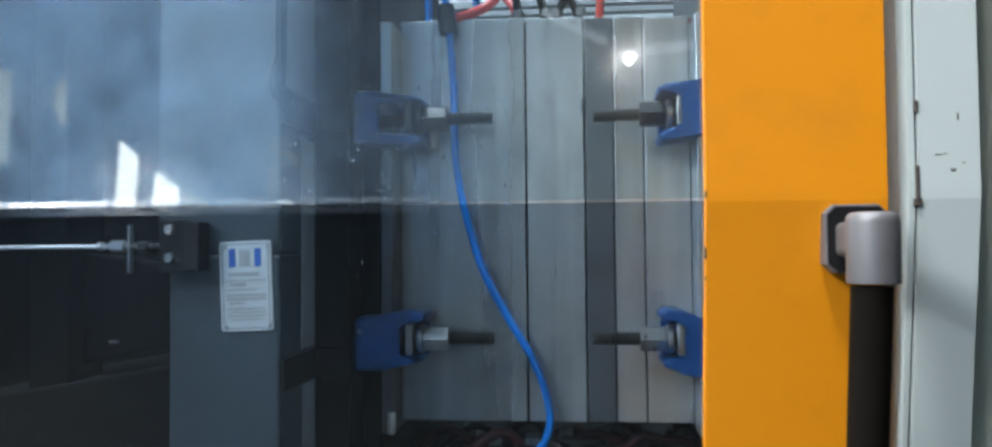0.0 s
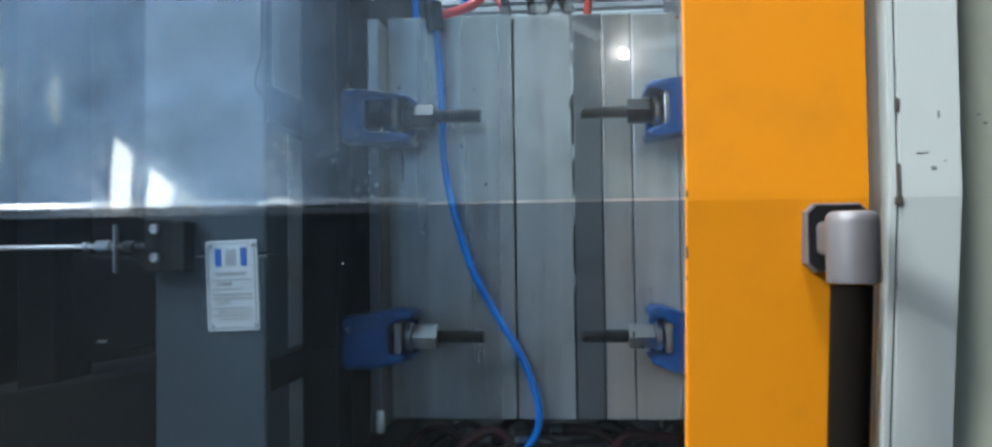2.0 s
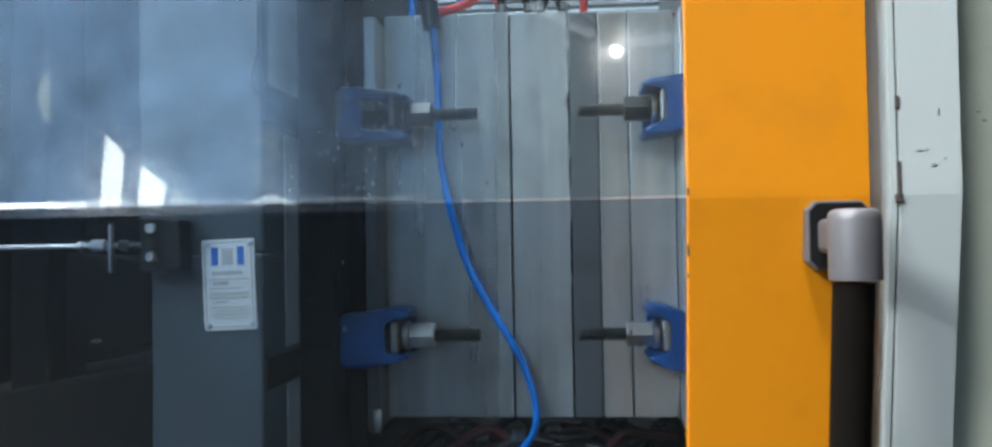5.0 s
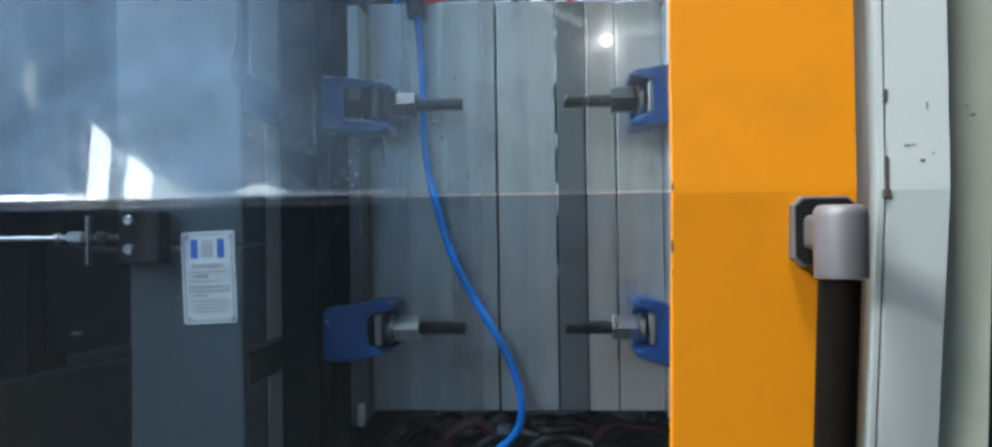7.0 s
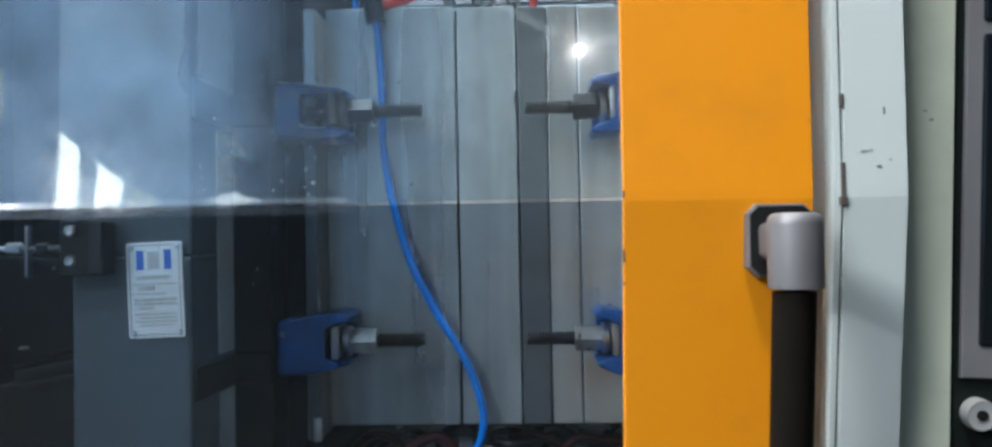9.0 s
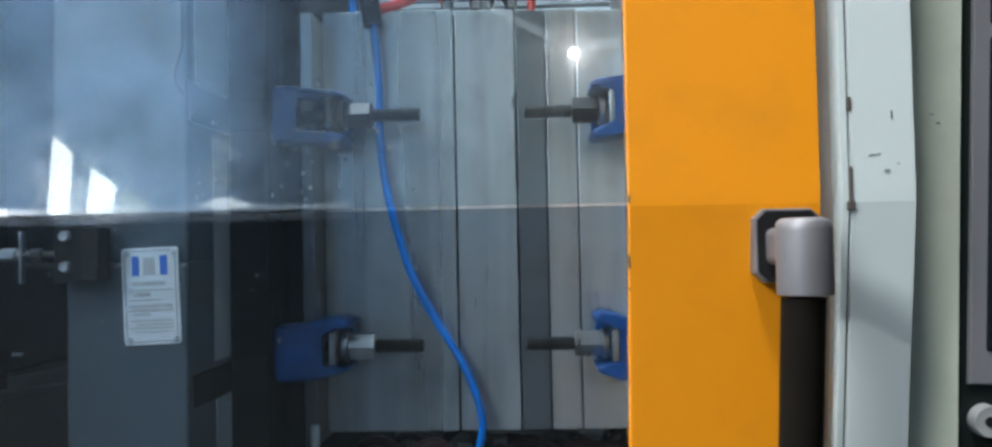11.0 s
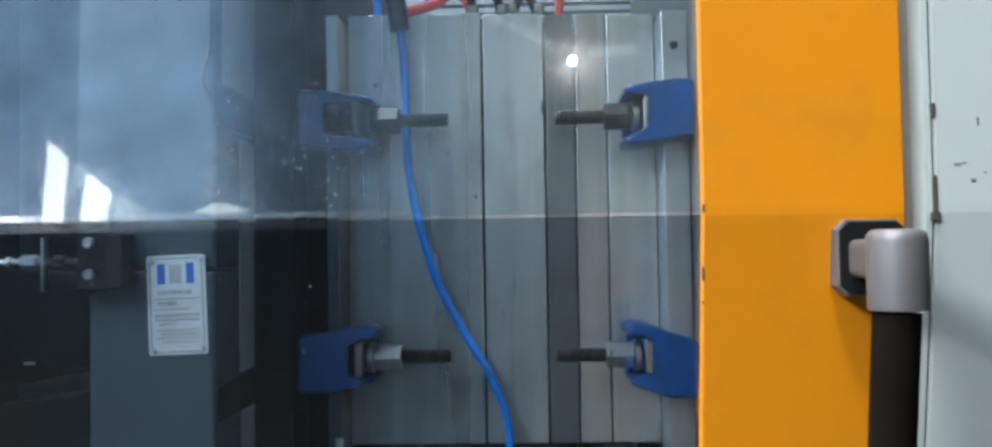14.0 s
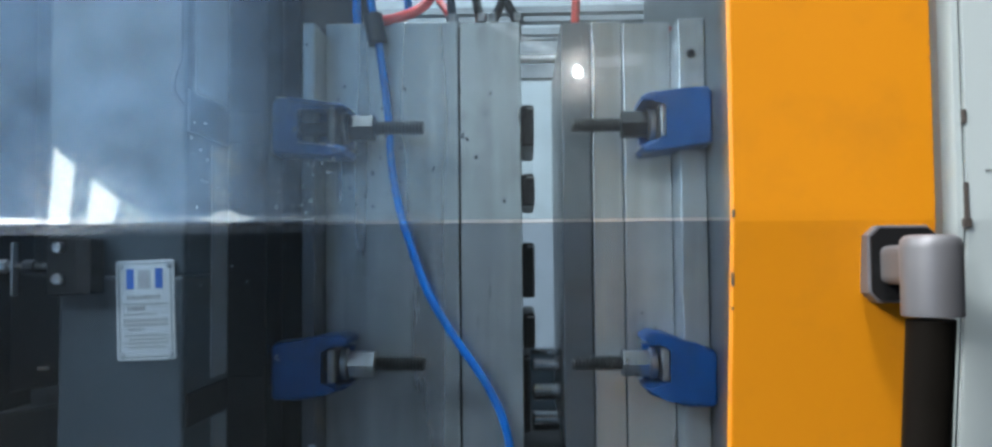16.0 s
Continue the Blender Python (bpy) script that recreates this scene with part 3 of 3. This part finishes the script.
    part("key_slot", box(0.1386, 0.1422, 0.0488, 0.0500, 1.1084, 1.1100), BLACK, k)
    part("key_hole", turned([(0.0490, 0.0035), (0.0500, 0.0035)], "y", 16, (0.1404, 0, 1.1092)), BLACK, k)
    skew(c, (0.1220, 0.058, 1.25), 2.6)  # the panel leans a little


def machine_covers():
    c = thing("machine_cover", "white painted machine cover round the door, out of view", "machine cover")
    part("side", box(-3.2, -1.165, 0.0, 0.04, 0.0, 2.4, 0.003), WHITE, c)
    # unseen and raised high to keep hall light off the inside
    part("shade_fascia", box(-1.16, 0.0145, 0.0, 0.03, 2.055, 2.95, 0.002), WHITE, c)
    part("end", box(-3.24, -3.2, 0.0, 1.6, 0.0, 2.1, 0.003), WHITE, c)
    part("apron", box(-3.2, 0.0145, 0.10, 0.13, 0.0, 0.62, 0.003), WHITE, c)


machine_covers()
machine_frame()
beige_cover()
control_panel()

# ---- the clamping unit: platens, mould, clamps ----
FACE_L, FACE_R = -0.457, 0.001
BOLT_Y, BOLT_LOW, BOLT_TOP = 0.510, 1.107, 1.3865


def nameplate(parent):
    y = 0.343
    x0, x1, z0, z1 = -0.5695, -0.5108, 1.1325, 1.2310
    pl = part("nameplate", prism([(x0 + 0.002, z0), (x1 - 0.002, z0), (x1, z0 + 0.002), (x1, z1 - 0.002), (x1 - 0.002, z1), (x0 + 0.002, z1), (x0, z1 - 0.002), (x0, z0 + 0.002)], "y", y - 0.0016, y + 0.001, 0.0003, 1), TAGPLATE, parent, "aluminium notice plate with blue and grey print")
    f = y - 0.0021
    for bx in (x0 + 0.0108, x0 + 0.0398):
        part("blue_bar", box(bx, bx + 0.0075, f, y - 0.0015, z1 - 0.0283, z1 - 0.0083), INK_BLUE, pl)
    part("pale_mark", box(x0 + 0.0225, x0 + 0.035, f + 0.0002, y - 0.0015, z1 - 0.028, z1 - 0.010), PALE_INK, pl)
    # thin border line and print lines that cannot be read
    for a in ((x0 + 0.006, x1 - 0.006, z1 - 0.0038, z1 - 0.0027), (x0 + 0.006, x1 - 0.006, z0 + 0.0027, z0 + 0.0038), (x0 + 0.0027, x0 + 0.0038, z0 + 0.007, z1 - 0.007), (x1 - 0.0038, x1 - 0.0027, z0 + 0.007, z1 - 0.007)):
        part("border_line", box(a[0], a[1], f, y - 0.0015, a[2], a[3]), INK, pl)
    rnd = random.Random(4)
    for k, (z, h, a, b) in enumerate(((0.0385, 0.0042, 0.012, 0.049), (0.0455, 0.0010, 0.008, 0.056), (0.0500, 0.0042, 0.013, 0.031), (0.0560, 0.0010, 0.008, 0.044), (0.0625, 0.0030, 0.008, 0.056), (0.0670, 0.0030, 0.008, 0.056), (0.0715, 0.0026, 0.012, 0.030), (0.0780, 0.0020, 0.009, 0.054), (0.0820, 0.0020, 0.014, 0.056), (0.0860, 0.0020, 0.009, 0.056), (0.0900, 0.0018, 0.013, 0.052))):
        x = a
        while x < b:
            w = min(b - x, rnd.uniform(0.0012, 0.0024) if h > 0.0015 else b - x)
            part("print_mark", box(x0 + 0.93 * x, x0 + 0.93 * (x + w), f + 0.0001, y - 0.0015, z1 - 0.95 * z - h / 2, z1 - 0.95 * z + h / 2), INK, pl)
            x += w + 0.0014
    for sx, sz in ((x0 + 0.0052, z1 - 0.0052), (x1 - 0.0052, z1 - 0.0052), (x0 + 0.0052, z0 + 0.0052), (x1 - 0.0052, z0 + 0.0052)):
        part("screw", turned([(y - 0.0036, 0.0012), (y - 0.0034, 0.0024), (y - 0.0018, 0.0032), (y - 0.0012, 0.0032)], "y", 16, (sx, 0, sz)), BRIGHT, pl, smooth=True)
    skew(pl, (-0.5402, 0.343, 1.1817), -1.9)


def moving_platen():
    p = thing("moving_platen", "dark grey painted moving platen of the clamping unit", "machine platen")
    part("body", box(-0.629, -0.503, 0.343, 1.0, 0.80, 1.215, 0.004, 3), PLATEN, p)
    part("body", box(-0.644, -0.503, 0.346, 1.0, 1.2155, 1.85, 0.004, 3), PLATEN, p)
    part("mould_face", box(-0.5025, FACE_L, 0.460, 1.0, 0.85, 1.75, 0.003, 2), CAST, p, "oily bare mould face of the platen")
    for z0, z1 in ((1.365, 1.408), (1.070, 1.104)):
        part("slot_block", box(-0.5026, -0.4995, 0.3475, 0.459, z0 - 0.005, z1 - 0.005, 0.001, 2), SEAL, p, "black T-slot block")
    # strips added along the side: light falling there goes into the paler grey
    for y0, z0, z1 in ((0.366, 1.404, 1.74), (0.412, 1.105, 1.354), (0.415, 0.86, 1.063)):
        part("lit_side_strip", box(-0.5028, -0.5012, y0, 0.459, z0, z1, 0.0006, 1), SIDE_GREY, p, "platen side strip, paler for light from the right")
        part("slot_bar", box(-0.5022, FACE_L - 0.001, 0.4565, 0.4605, z0 - 0.040, z0 - 0.004, 0.001, 1), SEAL, p, "black T-slot in the mould face")
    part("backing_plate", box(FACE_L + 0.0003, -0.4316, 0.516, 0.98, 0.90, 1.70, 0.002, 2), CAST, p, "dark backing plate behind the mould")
    br = part("bracket", box(-0.6315, -0.5995, 0.324, 0.345, 1.197, 1.2545, 0.002, 2), CAST, p, "dark grey bracket with two socket screws")
    part("step", box(-0.5993, -0.5835, 0.318, 0.345, 1.199, 1.2525, 0.002, 2), SEAL, br)
    for z in (1.2440, 1.2135):
        part("socket_screw", turned([(0.3185, 0.0018), (0.318, 0.0042), (0.319, 0.0052), (0.325, 0.0054)], "y", 20, (-0.618, 0, z)), BRIGHT, br, smooth=True)
    part("wire", tube([(-0.5055, 0.342, 1.60), (-0.506, 0.340, 1.46), (-0.5062, 0.340, 1.435), (-0.5115, 0.339, 1.415), (-0.513, 0.339, 1.40), (-0.506, 0.345, 1.385)], 0.0024, 10), CABLE, p, smooth=True)
    nameplate(p)
    return p


def sensor_rod():
    r = thing("sensor_rod", "thin bright rod with nuts and a steel disc", "sensor rod", at=(0, 0, 0))
    at = (0, 0.335, 1.2262)
    part("rod", turned([(-1.2, 0.0022), (-0.702, 0.0024)], "x", 14, at), ROD, r, smooth=True)
    part("collar", turned([(-0.707, 0.0042), (-0.7065, 0.0052), (-0.702, 0.0052), (-0.7015, 0.003), (-0.692, 0.003)], "x", 18, at), BRIGHT, r, smooth=True)
    part("nut", hexagon(-0.6920, -0.6755, 0.0068, at), BRIGHT, r)
    part("stud", thread(-0.6755, -0.630, 0.0032, 0.0015, at), BRIGHT, r)
    part("disc", box(-0.6712, -0.6682, 0.331, 0.339, 1.1970, 1.2495, 0.001, 2), BRIGHT, r, "thin upright steel plate")
    part("nut", hexagon(-0.6600, -0.6480, 0.0062, at), BLACK, r)
    return r


def mould_half(name, label, slabs, y, z0, z1):
    m = thing(name, label, "injection mould")
    for lab, x0, x1, yy, a, b, mat in slabs:
        part("plate", box(x0, x1, yy, 0.93, a, b, 0.0016, 2), mat, m, lab)
    return m


def clamp_profile(heel_top, heel_low, nose_top, nose_low, n, slot=0.61):
    """Outline of the forked clamp from its heel (0) to its nose at n."""
    ht, hl, nt, nl = heel_top, heel_low, nose_top, nose_low
    return [(0.004, hl), (0, hl + 0.005), (0, ht - 0.006), (0.005, ht), (0.25 * n, ht + 0.1 * (nt - ht)), (0.66 * n, ht + 0.85 * (nt - ht)), (0.88 * n, nt), (n, nt - 0.005), (n, nt - 0.011),
            (0.85 * n, 0.0225), ((slot + 0.03) * n, 0.0215), (slot * n, 0.018), (slot * n, -0.018), ((slot + 0.03) * n, -0.0215), (0.85 * n, -0.0225), (n, min(nl + 0.008, -0.0205)), (n - 0.003, nl + 0.001), (0.7 * n, nl + 0.5 * (hl - nl)), (0.4 * n, hl)]


def mould_clamp(heel, way, z, shape, tip_x, nut_mat, wash_mat=BRIGHT):
    """A forked clamp with stud, washers and nut. way: -1 when it points to -x."""
    c = thing("mould_clamp", "blue painted forked mould clamp with a steel stud and nut", "mould clamp", "clamps round the mould", at=(heel, BOLT_Y, z))
    n = shape[4]
    pts = [(way * x, zz) for x, zz in clamp_profile(*shape)]
    part("clamp_body", prism(pts, "y", -0.034, 0.036, 0.004, 3), CLAMP_BLUE, c, smooth=True)
    part("web", box(*sorted((way * (shape[5] if len(shape) > 5 else 0.6) * n, way * 0.95 * n)), 0.022, 0.034, -0.0215, 0.0205), CLAMP_BLUE, c)
    tip = abs(tip_x - heel)  # the stud's free length from the heel
    a, b = sorted((way * (tip - 0.1095), way * (tip - 0.1005)))
    part("washer", box(a, b, -0.029, 0.018, -0.0185, 0.0195, 0.002, 2), wash_mat, c, "square steel washer")
    a, b = sorted((way * (tip - 0.098), way * (tip - 0.090)))
    part("washer", turned([(a, 0.017), (a + 0.001, 0.0185), (b - 0.001, 0.0185), (b, 0.017)], "x", 28), wash_mat, c, smooth=True)
    a, b = sorted((way * (tip - 0.089), way * (tip - 0.058)))
    part("nut", hexagon(a, b, 0.0168, turn=0), nut_mat, c, "long hexagon nut")
    part("stud", thread(way * 0.01, way * tip, 0.0092, 0.0040), THREAD, c, "dark threaded stud", True)
    return c


plat = moving_platen()
rod = sensor_rod()
mould_l = mould_half("moving_mould_half", "grey ground steel moving half of the injection mould", (
    # one plate in two pieces: shade below goes into the darker steel
    ("upper piece of the clamping plate, paler as if lit", -0.4310, -0.4155, 0.512, 1.3900, 1.5165, STEEL),
    ("lower piece of the clamping plate, darkened for shade", -0.4310, -0.4155, 0.512, 0.985, 1.3895, STEEL_DARK),
    ("", -0.4150, -0.2474, 0.564, 0.992, 1.530, STEEL),
    ("", -0.2444, -0.1690, 0.564, 0.992, 1.528, STEEL)), 0.564, 0.99, 1.53)
mould_r = mould_half("fixed_mould_half", "grey ground steel fixed half of the injection mould", (
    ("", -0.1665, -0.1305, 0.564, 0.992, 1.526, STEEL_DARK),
    ("", -0.1288, -0.0912, 0.564, 0.992, 1.526, STEEL),
    ("", -0.0895, -0.0310, 0.564, 0.992, 1.524, STEEL),
    ("", -0.0300, 0.0005, 0.512, 0.985, 1.513, STEEL)), 0.564, 0.99, 1.53)
part("bolt_hole", turned([(0.509, 0.0045), (0.513, 0.0055)], "y", 20, (-0.0154, 0, 1.471)), BLACK, mould_r)
for x, z, r in ((-0.0705, 1.162, 0.0012), (-0.0705, 1.145, 0.0012), (-0.055, 1.143, 0.0012)):
    part("pit", turned([(0.5632, r), (0.5645, r)], "y", 12, (x, 0, z)), BLACK, mould_r)
for x, z, h in ((-0.2085, 1.190, 0.016), (-0.2240, 1.152, 0.012)):
    part("scratch", box(x - 0.0005, x + 0.0005, 0.5634, 0.5645, z - h / 2, z + h / 2), STEEL_DARK, mould_l)
part("dowel", turned([(0.986, 0.0048), (0.988, 0.0056), (1.012, 0.0056), (1.0135, 0.0045)], "z", 16, (-0.4165, 0.5055, 0)), STEEL, mould_l, "bright dowel on the lower edge", True)
# dark seams inside the stacked plates
for m, xs in ((mould_l, (-0.2460,)), (mould_r, (-0.1297, -0.0904))):
    for x in xs:
        part("seam", box(x - 0.0012, x + 0.0012, 0.569, 0.92, 0.993, 1.524), SEAL, m)
# upper left washers get the dark steel in place of shade
clamps_l = [mould_clamp(FACE_L, 1, BOLT_LOW, (0.029, -0.037, 0.037, -0.026, 0.088), -0.2840, BRIGHT), mould_clamp(FACE_L, 1, BOLT_TOP, (0.033, -0.034, 0.026, -0.036, 0.088, 0.3), -0.2840, BLACK, THREAD)]
clamps_r = [mould_clamp(FACE_R, -1, BOLT_LOW, (0.019, -0.046, 0.038, -0.032, 0.080), -0.1605, BRIGHT), mould_clamp(FACE_R, -1, BOLT_TOP, (0.038, -0.030, 0.033, -0.038, 0.080), -0.1580, BLACK)]
# bare worn edges of the upper clamp and a ring in the lower one
part("worn_edge", tube([(0.006, -0.0325, 0.0325), (0.030, -0.0325, 0.0312), (0.058, -0.0325, 0.0275), (0.074, -0.0325, 0.0262)], 0.0007, 8), BRIGHT, clamps_l[1], "bare worn metal edge", True)
part("worn_edge", tube([(0.030, -0.0335, -0.0195), (0.046, -0.0335, -0.0222), (0.064, -0.0335, -0.0225)], 0.0007, 8), BRIGHT, clamps_l[1], "bare worn metal edge", True)
part("ring", tube([(0.008 + 0.0026 * math.cos(k * 0.5), -0.0348, 0.012 + 0.0026 * math.sin(k * 0.5)) for k in range(2, 12)], 0.0005, 6, 2), BRIGHT, clamps_l[0], "small bright ring")
for x, z, r in ((-0.4290, 1.318, 0.0022), (-0.4200, 1.301, 0.0030), (-0.4260, 1.287, 0.0018), (-0.4312, 1.296, 0.0014), (-0.4172, 1.332, 0.0014), (-0.4235, 1.345, 0.0012)):
    part("grease_spot", turned([(0.5100, r * 0.3), (0.5108, r * 0.8), (0.5122, r)], "y", 14, (x, 0, z)), WHITE, mould_l, "pale grease spot", True)
fixed = thing("fixed_platen", "dark oily fixed platen behind the orange door stile", "machine platen")
part("body", box(FACE_R + 0.0003, 0.25, 0.36, 1.0, 0.80, 1.85, 0.004, 2), STEEL_DARK, fixed)

# tie bars, bed and rear guard
for y, z in ((1.02, 1.800), (1.02, 0.85), (0.40, 1.72), (0.40, 0.85)):
    b = thing("tie_bar", "polished chrome tie bar between the platens", "tie bar", "tie bars", at=(0, y, z))
    part("bar", turned([(-1.3, 0.040), (0.30, 0.040)], "x", 40), CHROME, b, smooth=True)


def machine_bed():
    b = thing("machine_bed", "dark oily machine bed under the mould", "machine bed")
    part("bed", box(-1.5, 0.6, 0.20, 1.3, 0.0, 0.80, 0.01, 2), CAST, b)
    part("drip_tray", box(-0.46, 0.0, 0.42, 1.2, 0.80, 0.93, 0.005, 2), CAST, b)
    part("slideway", prism([(-1.5, 0.80), (-0.66, 0.80), (-0.66, 1.075), (-1.5, 0.93)], "y", 0.60, 1.1, 0.004, 2), CAST, b)


def left_inside():
    t = thing("toggle_unit", "dark cast iron toggle links behind the moving platen", "toggle unit")
    part("post", box(-0.99, -0.93, 0.62, 0.72, 0.80, 1.70, 0.006, 2), CAST, t)
    part("link", prism([(-0.93, 1.05), (-0.70, 1.10), (-0.70, 1.19), (-0.93, 1.22)], "y", 0.66, 0.74, 0.005, 2), CAST, t)
    part("rear_plate", box(-1.5, -0.66, 1.10, 1.14, 0.80, 1.9), CAST, t)
    part("label_tag", box(-0.885, -0.872, 0.654, 0.661, 1.083, 1.087), BRIGHT, t)
    part("left_column", box(-1.5, -1.2, 0.45, 1.0, 0.80, 1.9, 0.01), CAST, t)


def rear_guard():
    g = thing("rear_guard", "dark rear guard of the machine with an open window", "machine guard")
    part("panel", box(-1.55, 0.7, 1.50, 1.53, 0.0, 1.019, 0.003), PLATEN, g)
    part("panel", box(-1.55, -0.60, 1.50, 1.53, 1.019, 2.0, 0.003), PLATEN, g)
    part("panel", box(0.30, 0.7, 1.50, 1.53, 1.019, 2.0, 0.003), PLATEN, g)
    # slats made up so the bright wall shows as highlight stripes between them
    for z0, z1 in ((1.664, 1.700), (1.706, 1.754), (1.759, 1.764), (1.770, 1.788), (1.802, 1.815), (1.823, 1.840)):
        part("rail", box(-0.60, 0.30, 1.50, 1.53, z0, z1, 0.001, 1), SIDE_GREY, g, "grey slat added to part bright stripes")
    part("rod", turned([(-0.60, 0.008), (0.30, 0.008)], "x", 16, (0, 1.1, 1.612)), ROD, g, "bright guide rod", True)


machine_bed()
left_inside()
rear_guard()

# ---- hoses and cables ----


def blue_hose():
    h = thing("blue_air_hose", "glossy blue plastic air hose hanging before the mould", "hose", at=(-0.225, 0.53, 0.97))
    pts = [(-0.3580, 0.552, 1.6400), (-0.3515, 0.549, 1.5570), (-0.3450, 0.549, 1.5000), (-0.3400, 0.549, 1.4250), (-0.3392, 0.549, 1.3560), (-0.3340, 0.549, 1.3070), (-0.3240, 0.549, 1.2605), (-0.3035, 0.549, 1.1930), (-0.2730, 0.549, 1.1340), (-0.2425, 0.549, 1.0830), (-0.2235, 0.549, 1.0370), (-0.2170, 0.549, 0.9970), (-0.2275, 0.549, 0.9640), (-0.2610, 0.552, 0.9350)]
    o = Vector((-0.225, 0.53, 0.97))
    part("hose", tube([Vector(p) - o for p in pts], 0.0051, 18), HOSE_BLUE, h, smooth=True)
    f = part("fitting", tube([Vector(p) - o for p in ((-0.3515, 0.549, 1.543), (-0.3490, 0.547, 1.526), (-0.3460, 0.547, 1.507))], 0.0125, 16, 4), BLACK, h, "black push-in fitting", True)
    return h


def top_lines():
    red = []
    for pts, r in (([(-0.349, 0.556, 1.529), (-0.332, 0.566, 1.5345), (-0.314, 0.576, 1.543), (-0.298, 0.584, 1.553), (-0.285, 0.59, 1.570), (-0.276, 0.60, 1.61), (-0.268, 0.64, 1.70)], 0.0068),
                   ([(-0.284, 0.70, 1.60), (-0.268, 0.68, 1.572), (-0.266, 0.66, 1.535)], 0.0055),
                   ([(-0.136, 0.64, 1.66), (-0.142, 0.63, 1.58), (-0.146, 0.62, 1.528)], 0.0058),
                   ([(-0.14, 0.60, 1.5285), (-0.10, 0.60, 1.5290), (-0.03, 0.60, 1.5285), (-0.02, 0.62, 1.527)], 0.0018)):
        h = thing("red_water_hose", "red rubber cooling hose on top of the mould", "hose", "red hoses", at=pts[0])
        part("hose", tube([Vector(p) - Vector(pts[0]) for p in pts], r, 14), HOSE_RED, h, smooth=True)
        red.append(h)
    for pts in ([(-0.382, 0.60, 1.53), (-0.385, 0.60, 1.66)], [(-0.318, 0.63, 1.555), (-0.323, 0.63, 1.66)]):
        h = thing("blue_air_hose", "blue plastic air hose behind the mould top", "hose", at=pts[0])
        part("hose", tube([Vector(p) - Vector(pts[0]) for p in pts], 0.0055, 14), HOSE_BLUE, h, smooth=True)
        red.append(h)
    for k, (x, top_x) in enumerate(((-0.262, -0.264), (-0.222, -0.230), (-0.207, -0.190), (-0.172, -0.190))):
        h = thing("black_cable", "black cable with a bright fitting on the mould top", "cable", "cables", at=(x, 0.66, 1.53))
        part("cable", tube([(0, 0, 0), (0.2 * (top_x - x), 0, 0.03), (top_x - x, 0, 0.065), (1.5 * (top_x - x), 0.01, 0.14)], 0.0062, 12), CABLE, h, smooth=True)
        part("fitting", turned([(0.026, 0.0085), (0.036, 0.0085), (0.038, 0.006)], "z", 6), BRIGHT, h)
        red.append(h)
    return red


def bottom_lines():
    rnd = random.Random(11)
    for k in range(15):
        x = -0.36 + 0.024 * k + rnd.uniform(-0.008, 0.008)
        y = rnd.uniform(0.55, 0.66)
        mat, name, lab = ((HOSE_DARK, "dark_hose", "dark red rubber hose under the mould"), (CABLE, "black_cable", "black cable under the mould"), (BLACK, "hose_fitting", "black hose fitting under the mould"))[k % 3]
        h = thing(name, lab, "hose", "lines under the mould", at=(x, y, 0.93))
        pts = [(-0.05, 0, 0.0), (-0.02, rnd.uniform(-0.02, 0.02), rnd.uniform(0.02, 0.045)), (0.015, rnd.uniform(-0.02, 0.02), rnd.uniform(0.015, 0.05)), (0.05, 0.0, rnd.uniform(-0.005, 0.03))]
        part("hose", tube(pts, rnd.uniform(0.005, 0.008), 12), mat, h, smooth=True)
        if k % 2:
            part("fitting", hexagon(-0.008, 0.010, 0.009, (0, 0, 0.035)), BRIGHT, h)


hose = blue_hose()
top = top_lines()
bottom_lines()


def guide_pins():
    """What shows between the halves once the mould opens."""
    for y, z, r in ((0.74, 1.0945, 0.0038), (0.74, 1.0765, 0.0085), (0.70, 1.044, 0.0115), (0.72, 1.000, 0.013)):
        g = thing("guide_pin", "bright steel guide pin of the mould", "guide pin", "guide pins", at=(-0.166, y, z))
        part("pin", turned([(-0.040, r * 0.6), (-0.037, r), (0.0, r)], "x", 24), CHROME, g, smooth=True)


guide_pins()
for z0, z1, w in ((1.384, 1.441, 0.018), (1.302, 1.346, 0.018), (1.177, 1.252, 0.017), (1.108, 1.156, 0.017), (0.995, 1.100, 0.010)):
    core = part("core", box(-0.1690, -0.1690 + w, 0.66, 0.84, z0, z1, 0.004, 2), BLACK, mould_l, "dark mould core")
    part("core_edge", box(-0.1690 + w * 0.45, -0.1690 + w - 0.001, 0.6595, 0.662, z1 - 0.006, z1 - 0.004), BRIGHT, core)

OPENING = ((0, 0.0), (15.0, 0.0), (15.3, -0.0005), (15.5, -0.0042), (15.6, -0.0075), (15.7, -0.0108), (15.8, -0.0172), (15.9, -0.0295), (16.0, -0.0493))


def motions():
    for ob in (plat, rod, mould_l, *clamps_l, top[0], top[1], *top[4:]):
        base = ob.location.copy()
        walk(ob, [(t, pose(base.x + d, base.y, base.z)) for t, d in OPENING])
    base = hose.location.copy()
    walk(hose, [(t, pose(base.x + d * 0.33, base.y, base.z, 0, math.degrees(d * 0.67 / 0.55), 0)) for t, d in OPENING])


motions()
